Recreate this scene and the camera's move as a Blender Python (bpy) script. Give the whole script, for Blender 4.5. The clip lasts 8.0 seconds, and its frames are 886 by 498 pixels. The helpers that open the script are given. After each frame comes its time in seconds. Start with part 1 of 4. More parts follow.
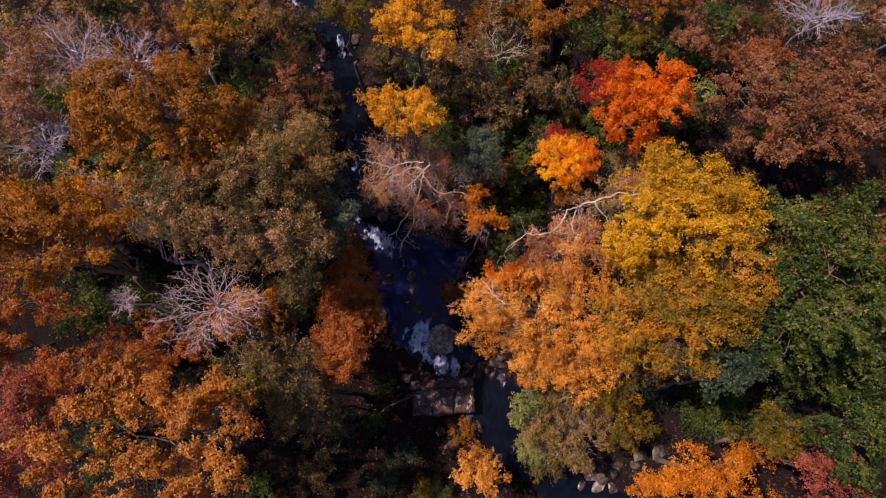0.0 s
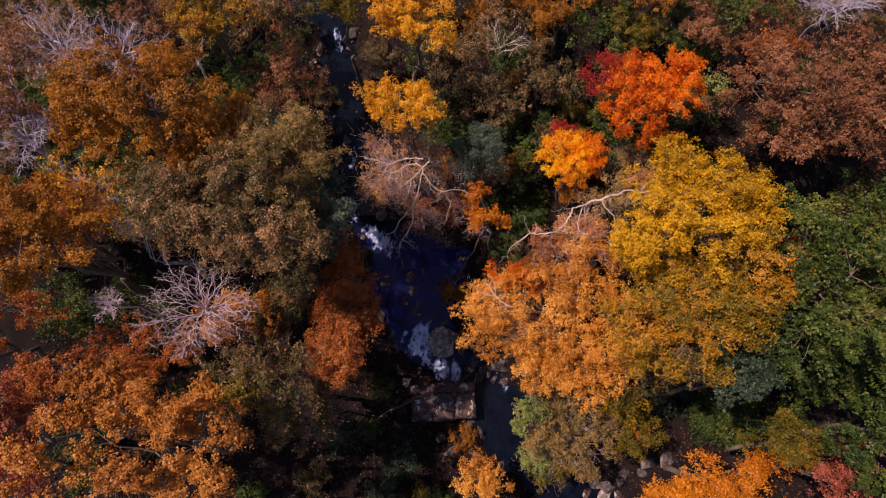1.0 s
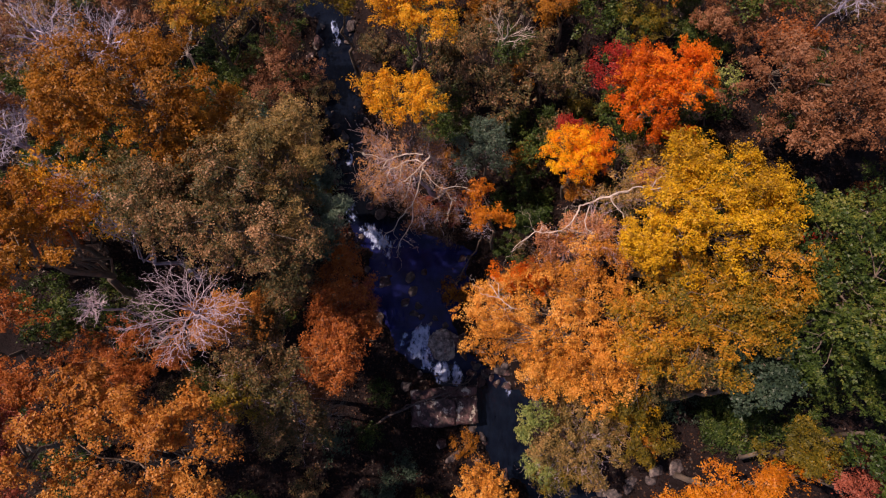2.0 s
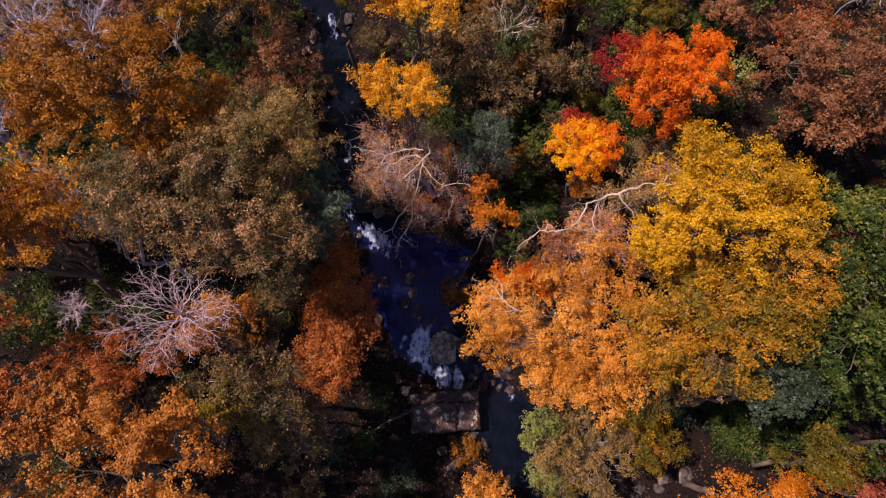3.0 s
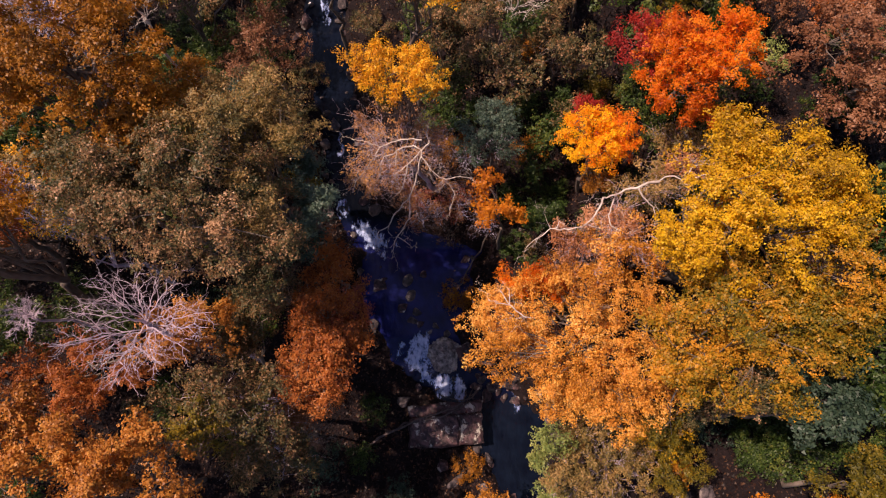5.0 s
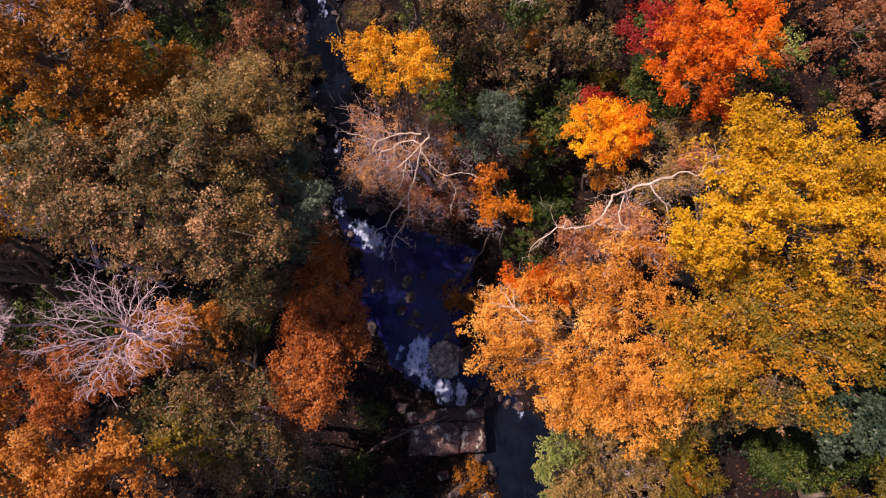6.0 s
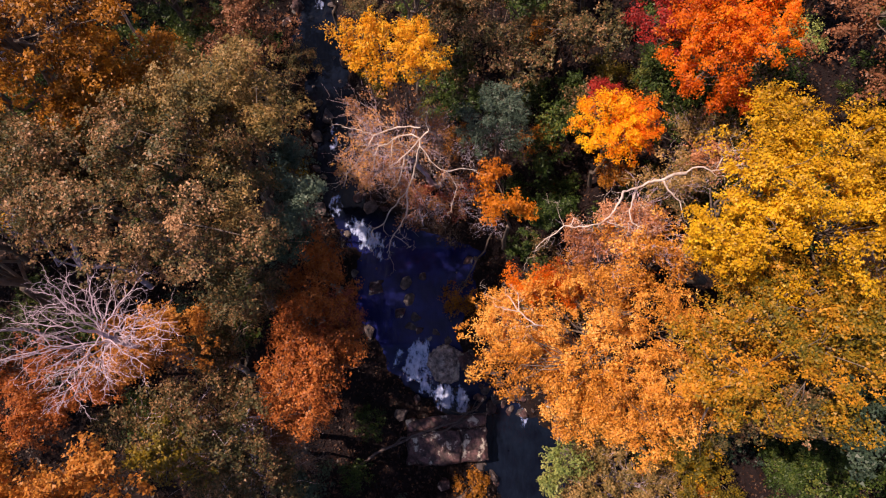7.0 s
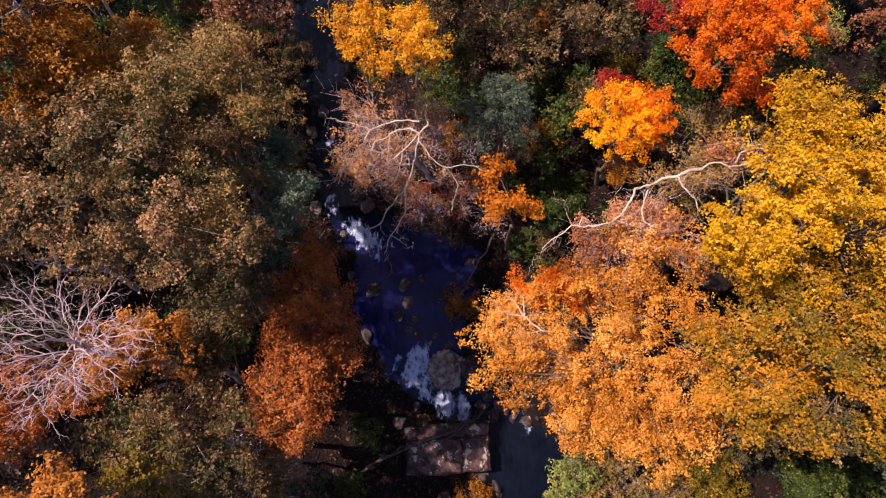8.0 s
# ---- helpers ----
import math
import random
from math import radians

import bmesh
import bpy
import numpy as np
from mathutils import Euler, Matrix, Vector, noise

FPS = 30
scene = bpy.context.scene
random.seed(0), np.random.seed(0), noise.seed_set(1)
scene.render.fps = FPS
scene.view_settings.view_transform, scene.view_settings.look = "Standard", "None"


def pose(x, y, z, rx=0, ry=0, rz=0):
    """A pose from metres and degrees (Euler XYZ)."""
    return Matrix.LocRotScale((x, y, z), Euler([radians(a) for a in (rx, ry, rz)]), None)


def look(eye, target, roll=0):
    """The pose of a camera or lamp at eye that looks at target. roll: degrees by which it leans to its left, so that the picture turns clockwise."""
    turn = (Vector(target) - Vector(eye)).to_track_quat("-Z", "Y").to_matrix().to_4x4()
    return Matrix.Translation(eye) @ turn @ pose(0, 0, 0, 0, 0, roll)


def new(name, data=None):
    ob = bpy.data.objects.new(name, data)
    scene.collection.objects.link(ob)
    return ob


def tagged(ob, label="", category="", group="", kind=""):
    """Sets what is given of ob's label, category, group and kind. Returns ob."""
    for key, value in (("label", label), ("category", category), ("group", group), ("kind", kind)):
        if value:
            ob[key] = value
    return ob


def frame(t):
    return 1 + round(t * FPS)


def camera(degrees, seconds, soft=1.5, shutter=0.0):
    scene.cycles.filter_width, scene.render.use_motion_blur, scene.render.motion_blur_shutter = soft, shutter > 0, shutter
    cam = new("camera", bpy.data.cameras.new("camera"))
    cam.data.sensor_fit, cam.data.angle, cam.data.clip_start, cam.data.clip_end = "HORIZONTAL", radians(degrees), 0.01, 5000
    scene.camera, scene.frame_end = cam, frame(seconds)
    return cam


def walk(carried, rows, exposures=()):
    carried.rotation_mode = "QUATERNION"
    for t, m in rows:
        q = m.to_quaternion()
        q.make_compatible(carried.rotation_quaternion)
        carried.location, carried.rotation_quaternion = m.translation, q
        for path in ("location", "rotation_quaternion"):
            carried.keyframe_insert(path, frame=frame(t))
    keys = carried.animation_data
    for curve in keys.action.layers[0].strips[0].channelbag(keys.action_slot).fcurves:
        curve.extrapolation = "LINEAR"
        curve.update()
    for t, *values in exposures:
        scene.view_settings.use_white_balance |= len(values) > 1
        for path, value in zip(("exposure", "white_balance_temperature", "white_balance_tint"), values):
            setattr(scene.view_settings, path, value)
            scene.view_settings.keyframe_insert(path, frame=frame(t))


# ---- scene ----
cam = camera(76.1, 8.0, soft=1.15)
METRES, EYE, TILT, LEAN, TURN = 10.0, 40.0, -72.0, 0.0, 0.0
ROWS = [
    (0.0, 0.0, 0.0, 0.0, 0.0, 0.0, 0.0),
    (0.5, 0.0002, 0.0623, -0.0, -0.0, 0.02, 0.0),
    (1.0, -0.0003, 0.1259, -0.0002, 0.01, 0.01, 0.01),
    (1.5, -0.0023, 0.1896, -0.001, 0.02, -0.0, 0.02),
    (3.0, -0.0093, 0.3721, -0.0058, 0.03, 0.02, 0.05),
    (3.5, -0.0103, 0.4344, -0.0061, 0.02, 0.03, 0.06),
    (4.0, -0.0112, 0.4968, -0.006, 0.02, 0.03, 0.07),
    (4.5, -0.0116, 0.5601, -0.006, 0.02, 0.02, 0.08),
    (6.0, -0.0138, 0.7476, -0.006, 0.05, 0.02, 0.11),
    (6.5, -0.014, 0.8111, -0.0084, 0.08, 0.05, 0.11),
    (7.0, -0.0142, 0.8738, -0.0089, 0.07, 0.09, 0.12),
    (7.5, -0.0148, 0.9367, -0.0073, 0.06, 0.1, 0.16),
    (8.0, -0.0147, 0.9996, -0.0055, 0.1, 0.1, 0.15),
]
walk(cam, [(t, pose(0, 0, EYE, TILT, LEAN, TURN) @ pose(METRES * x, METRES * y, METRES * z, 90 + pitch, roll, yaw)) for t, x, y, z, yaw, pitch, roll in ROWS],
     exposures=[(0.0, 0.06, 6750, 25), (4.0, 0.33, 6750, 25), (8.0, 0.62, 6750, 25)])

# ---- world and sun ----
SUN_FROM = Vector((-0.48, 0.09, 0.87)).normalized()
world = bpy.data.worlds.new("world")
scene.world = world
world.use_nodes = True
wn = world.node_tree.nodes
sky = wn.new("ShaderNodeTexSky")
sky.sky_type = "NISHITA"
sky.sun_disc = False
sky.sun_elevation = math.asin(SUN_FROM.z)
sky.sun_rotation = math.atan2(SUN_FROM.x, SUN_FROM.y)
wn["Background"].inputs["Strength"].default_value = 0.074
world.node_tree.links.new(sky.outputs["Color"], wn["Background"].inputs["Color"])
sun = new("sun", bpy.data.lights.new("sun", "SUN"))
sun.data.energy, sun.data.angle, sun.data.color = 5.0, radians(0.6), (1.0, 0.82, 0.63)
sun.matrix_world = look(SUN_FROM * 60, (0, 0, 0))


# ---- materials ----
def nodes_of(name):
    m = bpy.data.materials.new(name)
    m.use_nodes = True
    nt = m.node_tree
    return m, nt, nt.nodes["Principled BSDF"]


def ramp(nt, fac, stops):
    r = nt.nodes.new("ShaderNodeValToRGB")
    while len(r.color_ramp.elements) < len(stops):
        r.color_ramp.elements.new(0.5)
    for e, (p, c) in zip(r.color_ramp.elements, stops):
        e.position, e.color = p, (*c, 1)
    nt.links.new(fac, r.inputs["Fac"])
    return r.outputs["Color"]


def noise_tex(nt, scale, detail=4.0, rough=0.55, stretch=None):
    c = nt.nodes.new("ShaderNodeTexCoord")
    n = nt.nodes.new("ShaderNodeTexNoise")
    n.inputs["Scale"].default_value, n.inputs["Detail"].default_value = scale, detail
    n.inputs["Roughness"].default_value = rough
    src = c.outputs["Object"]
    if stretch:
        mp = nt.nodes.new("ShaderNodeMapping")
        mp.inputs["Scale"].default_value = stretch
        nt.links.new(src, mp.inputs["Vector"])
        src = mp.outputs["Vector"]
    nt.links.new(src, n.inputs["Vector"])
    return n.outputs["Fac"]


def maths(nt, op, a, b):
    n = nt.nodes.new("ShaderNodeMath")
    n.operation = op
    for i, v in enumerate((a, b)):
        if isinstance(v, (int, float)):
            n.inputs[i].default_value = v
        else:
            nt.links.new(v, n.inputs[i])
    return n.outputs[0]


def bump(nt, bsdf, height, strength, distance):
    b = nt.nodes.new("ShaderNodeBump")
    b.inputs["Strength"].default_value, b.inputs["Distance"].default_value = strength, distance
    nt.links.new(height, b.inputs["Height"])
    nt.links.new(b.outputs["Normal"], bsdf.inputs["Normal"])


def leaf_mat(name, *colours, patch=0.45, mix=0.42, thin=0.30):
    """Leaves: colours shift from bough to bough and from leaf to leaf; light shines through them."""
    m, nt, p = nodes_of(name)
    g = nt.nodes.new("ShaderNodeNewGeometry")
    big = noise_tex(nt, patch, 2.0)
    big = maths(nt, "MULTIPLY_ADD", maths(nt, "SUBTRACT", big, 0.5), 2.2)
    nt.nodes[-1].inputs[2].default_value = 0.5
    fine = maths(nt, "MULTIPLY", maths(nt, "SUBTRACT", noise_tex(nt, 2.6, 2.0), 0.5), 0.9)
    f = maths(nt, "ADD", maths(nt, "MULTIPLY", big, 1 - mix), maths(nt, "MULTIPLY", g.outputs["Random Per Island"], mix))
    f = maths(nt, "ADD", f, fine)
    n = len(colours) - 1
    col = ramp(nt, f, [(0.12 + 0.76 * i / n, c) for i, c in enumerate(colours)])
    nt.links.new(col, p.inputs["Base Color"])
    p.inputs["Roughness"].default_value = 0.46
    p.inputs["Specular IOR Level"].default_value = 0.3
    tr = nt.nodes.new("ShaderNodeBsdfTranslucent")
    nt.links.new(col, tr.inputs["Color"])
    mx = nt.nodes.new("ShaderNodeMixShader")
    mx.inputs["Fac"].default_value = thin
    nt.links.new(p.outputs["BSDF"], mx.inputs[1])
    nt.links.new(tr.outputs["BSDF"], mx.inputs[2])
    nt.links.new(mx.outputs["Shader"], nt.nodes["Material Output"].inputs["Surface"])
    return m


def bark_mat(name, dark, light, scale=3.0):
    m, nt, p = nodes_of(name)
    a = noise_tex(nt, scale, 6.0, 0.65, (1, 1, 0.35))
    nt.links.new(ramp(nt, a, [(0.3, dark), (0.66, light)]), p.inputs["Base Color"])
    p.inputs["Roughness"].default_value = 0.85
    bump(nt, p, noise_tex(nt, scale * 6, 5.0, 0.6, (1, 1, 0.25)), 0.6, 0.03)
    return m


def rock_mat(name, dark, light, lichen):
    m, nt, p = nodes_of(name)
    a = noise_tex(nt, 2.6, 9.0, 0.72)
    base = ramp(nt, a, [(0.40, dark), (0.5, tuple((d + l) / 2.4 for d, l in zip(dark, light))), (0.60, light)])
    b = noise_tex(nt, 1.5, 9.0, 0.7)
    f = ramp(nt, b, [(0.55, (0, 0, 0)), (0.60, (0.85, 0.85, 0.85))])
    mx = nt.nodes.new("ShaderNodeMix")
    mx.data_type = "RGBA"
    nt.links.new(f, mx.inputs["Factor"])
    nt.links.new(base, mx.inputs["A"])
    mx.inputs["B"].default_value = (*lichen, 1)
    nt.links.new(mx.outputs["Result"], p.inputs["Base Color"])
    p.inputs["Roughness"].default_value = 0.7
    bump(nt, p, noise_tex(nt, 9.0, 8.0, 0.7), 0.8, 0.06)
    return m


def ground_mat():
    m, nt, p = nodes_of("leaf_litter")
    a = noise_tex(nt, 0.8, 8.0, 0.7)
    b = noise_tex(nt, 7.0, 8.0, 0.8)
    f = maths(nt, "ADD", maths(nt, "MULTIPLY", a, 0.45), maths(nt, "MULTIPLY", b, 0.55))
    # brown litter taken near black: canopy shade is put into its colour
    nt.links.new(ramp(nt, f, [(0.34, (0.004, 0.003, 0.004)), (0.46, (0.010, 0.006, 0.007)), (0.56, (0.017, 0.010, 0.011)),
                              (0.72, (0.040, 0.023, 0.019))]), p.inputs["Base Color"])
    p.inputs["Roughness"].default_value = 0.9
    p.inputs["Specular IOR Level"].default_value = 0.2
    bump(nt, p, b, 1.0, 0.12)
    return m


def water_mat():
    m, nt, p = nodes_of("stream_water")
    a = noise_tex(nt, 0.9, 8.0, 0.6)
    # reflected sky blue painted into the pool between two cascades, slate above and below
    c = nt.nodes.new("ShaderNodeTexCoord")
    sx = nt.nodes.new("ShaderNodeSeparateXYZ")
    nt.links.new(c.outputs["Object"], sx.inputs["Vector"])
    sky_blue = ramp(nt, maths(nt, "DIVIDE", sx.outputs["Y"], 20.0), [(0.18, (0, 0, 0)), (0.38, (1, 1, 1)), (0.63, (1, 1, 1)), (0.72, (0, 0, 0))])
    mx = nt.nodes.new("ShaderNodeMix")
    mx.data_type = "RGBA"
    nt.links.new(sky_blue, mx.inputs["Factor"])
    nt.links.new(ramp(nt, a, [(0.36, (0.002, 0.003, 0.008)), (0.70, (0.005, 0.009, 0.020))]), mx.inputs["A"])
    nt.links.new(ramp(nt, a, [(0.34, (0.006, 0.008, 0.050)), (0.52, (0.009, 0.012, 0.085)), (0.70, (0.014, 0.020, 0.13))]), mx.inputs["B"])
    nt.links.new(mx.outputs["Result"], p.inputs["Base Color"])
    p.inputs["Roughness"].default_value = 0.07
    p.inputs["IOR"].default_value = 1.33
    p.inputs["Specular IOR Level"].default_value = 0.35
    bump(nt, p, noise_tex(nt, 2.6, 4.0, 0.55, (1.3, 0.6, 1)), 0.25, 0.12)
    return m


def foam_mat():
    """White water: torn by holes, thicker along the middle of each rush."""
    m, nt, p = nodes_of("white_water")
    at = nt.nodes.new("ShaderNodeAttribute")
    at.attribute_name = "thick"
    n = noise_tex(nt, 2.2, 9.0, 0.70, (1.5, 0.75, 1.0))
    n = maths(nt, "MULTIPLY", maths(nt, "SUBTRACT", n, 0.36), 2.6)
    f = maths(nt, "ADD", n, at.outputs["Fac"])
    fac = ramp(nt, f, [(0.34, (0, 0, 0)), (0.66, (1, 1, 1))])
    # the blue of skylight on shaded foam is painted into the base colour
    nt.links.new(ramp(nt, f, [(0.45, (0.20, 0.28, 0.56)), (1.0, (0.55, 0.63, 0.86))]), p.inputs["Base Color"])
    p.inputs["Roughness"].default_value = 0.55
    tr = nt.nodes.new("ShaderNodeBsdfTransparent")
    mx = nt.nodes.new("ShaderNodeMixShader")
    nt.links.new(fac, mx.inputs["Fac"])
    nt.links.new(tr.outputs["BSDF"], mx.inputs[1])
    nt.links.new(p.outputs["BSDF"], mx.inputs[2])
    nt.links.new(mx.outputs["Shader"], nt.nodes["Material Output"].inputs["Surface"])
    bump(nt, p, noise_tex(nt, 5.0, 6.0, 0.7), 0.7, 0.1)
    return m


M = {
    "yellow": leaf_mat("yellow_leaves", (0.24, 0.13, 0.010), (0.49, 0.27, 0.010), (0.69, 0.395, 0.010), (0.84, 0.53, 0.02), thin=0.38),
    "gold": leaf_mat("golden_leaves", (0.36, 0.13, 0.015), (0.66, 0.30, 0.012), (0.86, 0.44, 0.015), (0.90, 0.56, 0.05), thin=0.4),
    "orange": leaf_mat("orange_leaves", (0.84, 0.22, 0.006), (0.97, 0.40, 0.006), (0.98, 0.56, 0.008), (0.98, 0.70, 0.020), thin=0.5),
    "flame": leaf_mat("flame_red_leaves", (0.28, 0.034, 0.005), (0.56, 0.100, 0.005), (0.74, 0.175, 0.006), (0.86, 0.27, 0.010), thin=0.45),
    "ember": leaf_mat("bright_orange_red_leaves", (0.56, 0.095, 0.006), (0.82, 0.20, 0.006), (0.94, 0.30, 0.010), (0.97, 0.42, 0.020), thin=0.48),
    "crimson": leaf_mat("crimson_leaves", (0.18, 0.012, 0.012), (0.36, 0.025, 0.018), (0.50, 0.05, 0.025)),
    "amber": leaf_mat("amber_leaves", (0.12, 0.052, 0.008), (0.29, 0.108, 0.008), (0.40, 0.155, 0.010), (0.48, 0.22, 0.025)),
    "rust": leaf_mat("rust_leaves", (0.14, 0.038, 0.013), (0.33, 0.092, 0.022), (0.45, 0.135, 0.027), (0.53, 0.20, 0.05)),
    "copper": leaf_mat("copper_leaves", (0.22, 0.075, 0.018), (0.42, 0.155, 0.025), (0.55, 0.225, 0.038), (0.64, 0.32, 0.08)),
    "peach": leaf_mat("pale_orange_leaves", (0.22, 0.080, 0.012), (0.49, 0.190, 0.022), (0.70, 0.295, 0.040), (0.81, 0.40, 0.075), (0.88, 0.54, 0.17)),
    "mixed": leaf_mat("orange_and_green_leaves", (0.065, 0.068, 0.010), (0.21, 0.15, 0.012), (0.45, 0.22, 0.014), (0.68, 0.29, 0.025), patch=0.5, mix=0.4),
    "brown": leaf_mat("brown_leaves", (0.095, 0.040, 0.021), (0.20, 0.080, 0.038), (0.30, 0.130, 0.062), (0.42, 0.21, 0.12)),
    "olive": leaf_mat("olive_brown_leaves", (0.036, 0.044, 0.020), (0.080, 0.078, 0.030), (0.14, 0.105, 0.044), (0.27, 0.140, 0.058), (0.54, 0.31, 0.17), patch=0.35, mix=0.5),
    "green": leaf_mat("green_leaves", (0.012, 0.026, 0.007), (0.028, 0.056, 0.011), (0.062, 0.10, 0.018), (0.17, 0.18, 0.035), mix=0.4),
    "oak_green": leaf_mat("oak_green_leaves", (0.014, 0.030, 0.008), (0.036, 0.068, 0.013), (0.088, 0.125, 0.022), (0.23, 0.23, 0.045), mix=0.42),
    "teal": leaf_mat("blue_green_leaves", (0.016, 0.034, 0.022), (0.033, 0.061, 0.039), (0.068, 0.105, 0.067)),
    "lime": leaf_mat("yellow_green_leaves", (0.055, 0.055, 0.010), (0.14, 0.11, 0.012), (0.32, 0.20, 0.012)),
    "sage": leaf_mat("pale_green_leaves", (0.085, 0.135, 0.040), (0.22, 0.28, 0.075), (0.42, 0.40, 0.12)),
    "dry": leaf_mat("dry_tan_leaves", (0.075, 0.068, 0.024), (0.19, 0.135, 0.042), (0.35, 0.215, 0.075), (0.55, 0.345, 0.14), mix=0.45),
    "rose": leaf_mat("pinkish_tan_leaves", (0.14, 0.055, 0.025), (0.33, 0.125, 0.050), (0.50, 0.215, 0.095), (0.72, 0.40, 0.24)),
    "mint": leaf_mat("pale_blue_green_leaves", (0.034, 0.060, 0.044), (0.072, 0.115, 0.082), (0.14, 0.19, 0.135)),
    "pumpkin": leaf_mat("dark_orange_leaves", (0.30, 0.072, 0.006), (0.56, 0.180, 0.008), (0.74, 0.285, 0.016)),
    "tan": leaf_mat("tan_leaves", (0.17, 0.078, 0.038), (0.36, 0.165, 0.072), (0.50, 0.26, 0.135), (0.66, 0.35, 0.09)),
    "pink": leaf_mat("dusty_red_leaves", (0.15, 0.038, 0.027), (0.31, 0.078, 0.050), (0.44, 0.13, 0.082)),
    # leaf brown cut towards black, with the shade under the crowns painted in
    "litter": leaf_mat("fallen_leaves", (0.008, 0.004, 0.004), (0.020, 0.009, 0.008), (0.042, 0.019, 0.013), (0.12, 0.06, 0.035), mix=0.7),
    "bark": bark_mat("grey_brown_bark", (0.06, 0.045, 0.038), (0.22, 0.17, 0.14)),
    "pale": bark_mat("pale_bark", (0.30, 0.23, 0.20), (0.68, 0.58, 0.53)),
    "silver": bark_mat("silver_grey_bark", (0.28, 0.22, 0.28), (0.66, 0.53, 0.62)),
    # grey bark with the purple of skylit shade mixed into its colour
    "plum": bark_mat("skylight_tinted_bark", (0.24, 0.21, 0.31), (0.60, 0.55, 0.71)),
    "wet": bark_mat("wet_dark_wood", (0.025, 0.018, 0.018), (0.11, 0.08, 0.08)),
    "rock": rock_mat("lichened_grey_rock", (0.060, 0.048, 0.052), (0.42, 0.35, 0.34), (0.52, 0.47, 0.40)),
    "rock_red": rock_mat("red_brown_rock", (0.012, 0.007, 0.010), (0.125, 0.062, 0.068), (0.54, 0.50, 0.44)),
    "rock_wet": rock_mat("wet_dark_rock", (0.018, 0.014, 0.018), (0.13, 0.098, 0.10), (0.22, 0.18, 0.16)),
    "ground": ground_mat(), "water": water_mat(), "foam": foam_mat(),
}


# ---- mesh helpers ----
def mesh_of(name, verts, quads, material, smooth=False):
    verts, quads = np.asarray(verts, np.float32), np.asarray(quads, np.int32)
    me = bpy.data.meshes.new(name)
    me.vertices.add(len(verts))
    me.vertices.foreach_set("co", verts.ravel())
    me.loops.add(quads.size)
    me.loops.foreach_set("vertex_index", quads.ravel())
    me.polygons.add(len(quads))
    me.polygons.foreach_set("loop_start", np.arange(0, quads.size, quads.shape[1], dtype=np.int32))
    if smooth:
        me.polygons.foreach_set("use_smooth", np.ones(len(quads), bool))
    me.update(calc_edges=True)
    me.materials.append(material)
    return me


def part(name, me, parent, label=""):
    ob = new(name, me)
    ob.parent = parent
    return tagged(ob, label)


class Tubes:
    """Tapered round limbs gathered into one mesh."""

    def __init__(self):
        self.v, self.q, self.n = [], [], 0

    def add(self, path, r0, r1, sides=5, on=None):
        """on: (first vertex, sides, ring) of the limb that this one grows out of. Returns the same of its own."""
        path = np.asarray(path, float)
        k = len(path)
        d = np.gradient(path, axis=0)
        d /= np.linalg.norm(d, axis=1)[:, None] + 1e-9
        side = np.cross(d, [0.31, 0.17, 0.93] if abs(d[0, 2]) < 0.8 else [1.0, 0.2, 0.0])
        side /= np.linalg.norm(side, axis=1)[:, None] + 1e-9
        other = np.cross(d, side)
        r = np.linspace(r0, r1, k)[:, None, None]
        a = np.arange(sides) * 2 * np.pi / sides
        ring = path[:, None] + r * (np.cos(a)[None, :, None] * side[:, None] + np.sin(a)[None, :, None] * other[:, None])
        self.v.append(ring.reshape(-1, 3))
        i, j = np.meshgrid(np.arange(k - 1), np.arange(sides), indexing="ij")
        jn = (j + 1) % sides
        q = np.stack([i * sides + j, i * sides + jn, (i + 1) * sides + jn, (i + 1) * sides + j], -1).reshape(-1, 4)
        self.q.append(q + self.n)
        if on:
            base, around, ring_no = on
            v0 = base + ring_no * around
            self.q.append(np.array([[v0, v0 + 1, self.n + 1, self.n]]))
        first = self.n
        self.n += k * sides
        return first, sides

    def mesh(self, name, material):
        return mesh_of(name, np.concatenate(self.v), np.concatenate(self.q), material, True)


def bend(rng, a, b, k=6, wob=0.08, lift=0.0):
    """A crooked path from a to b."""
    a, b = np.asarray(a, float), np.asarray(b, float)
    t = np.linspace(0, 1, k)[:, None]
    p = a + (b - a) * t
    size = np.linalg.norm(b - a)
    p[1:-1] += rng.normal(0, wob * size, (k - 2, 3)) * np.sin(np.pi * t[1:-1])
    p[:, 2] += lift * size * np.sin(np.pi * t[:, 0])
    return p


def unit(v):
    return v / (np.linalg.norm(v, axis=-1, keepdims=True) + 1e-9)


def leaves(rng, centres, out, per, spread, size, up=0.5):
    """Pointed leaf blades in rosettes round the sprig centres; they face out and up, each at its own angle."""
    c = np.repeat(centres, per, 0)
    n = len(c)
    off = rng.normal(0, 1, (n, 3)) * [1, 1, 0.7]
    tilt = rng.normal(0, 0.45, (len(centres), 3))
    nor = unit(np.repeat(out * 0.6 + tilt, per, 0) + [0, 0, up] + off * 0.22 + rng.normal(0, 0.5, (n, 3)))
    p = c + off * np.repeat(rng.uniform(0.7, 1.3, (len(centres), 1)) * spread, per, 0)
    a = unit(np.cross(nor, rng.normal(0, 1, (n, 3))))
    b = np.cross(nor, a)
    s = size * rng.uniform(0.6, 1.4, (n, 1))
    a, b = a * s * 0.58, b * s * 0.44
    v = np.stack([p + a, p - a * 0.8 + b, p - a * 0.8 - b], 1).reshape(-1, 3)
    return v, np.arange(3 * n).reshape(-1, 3)


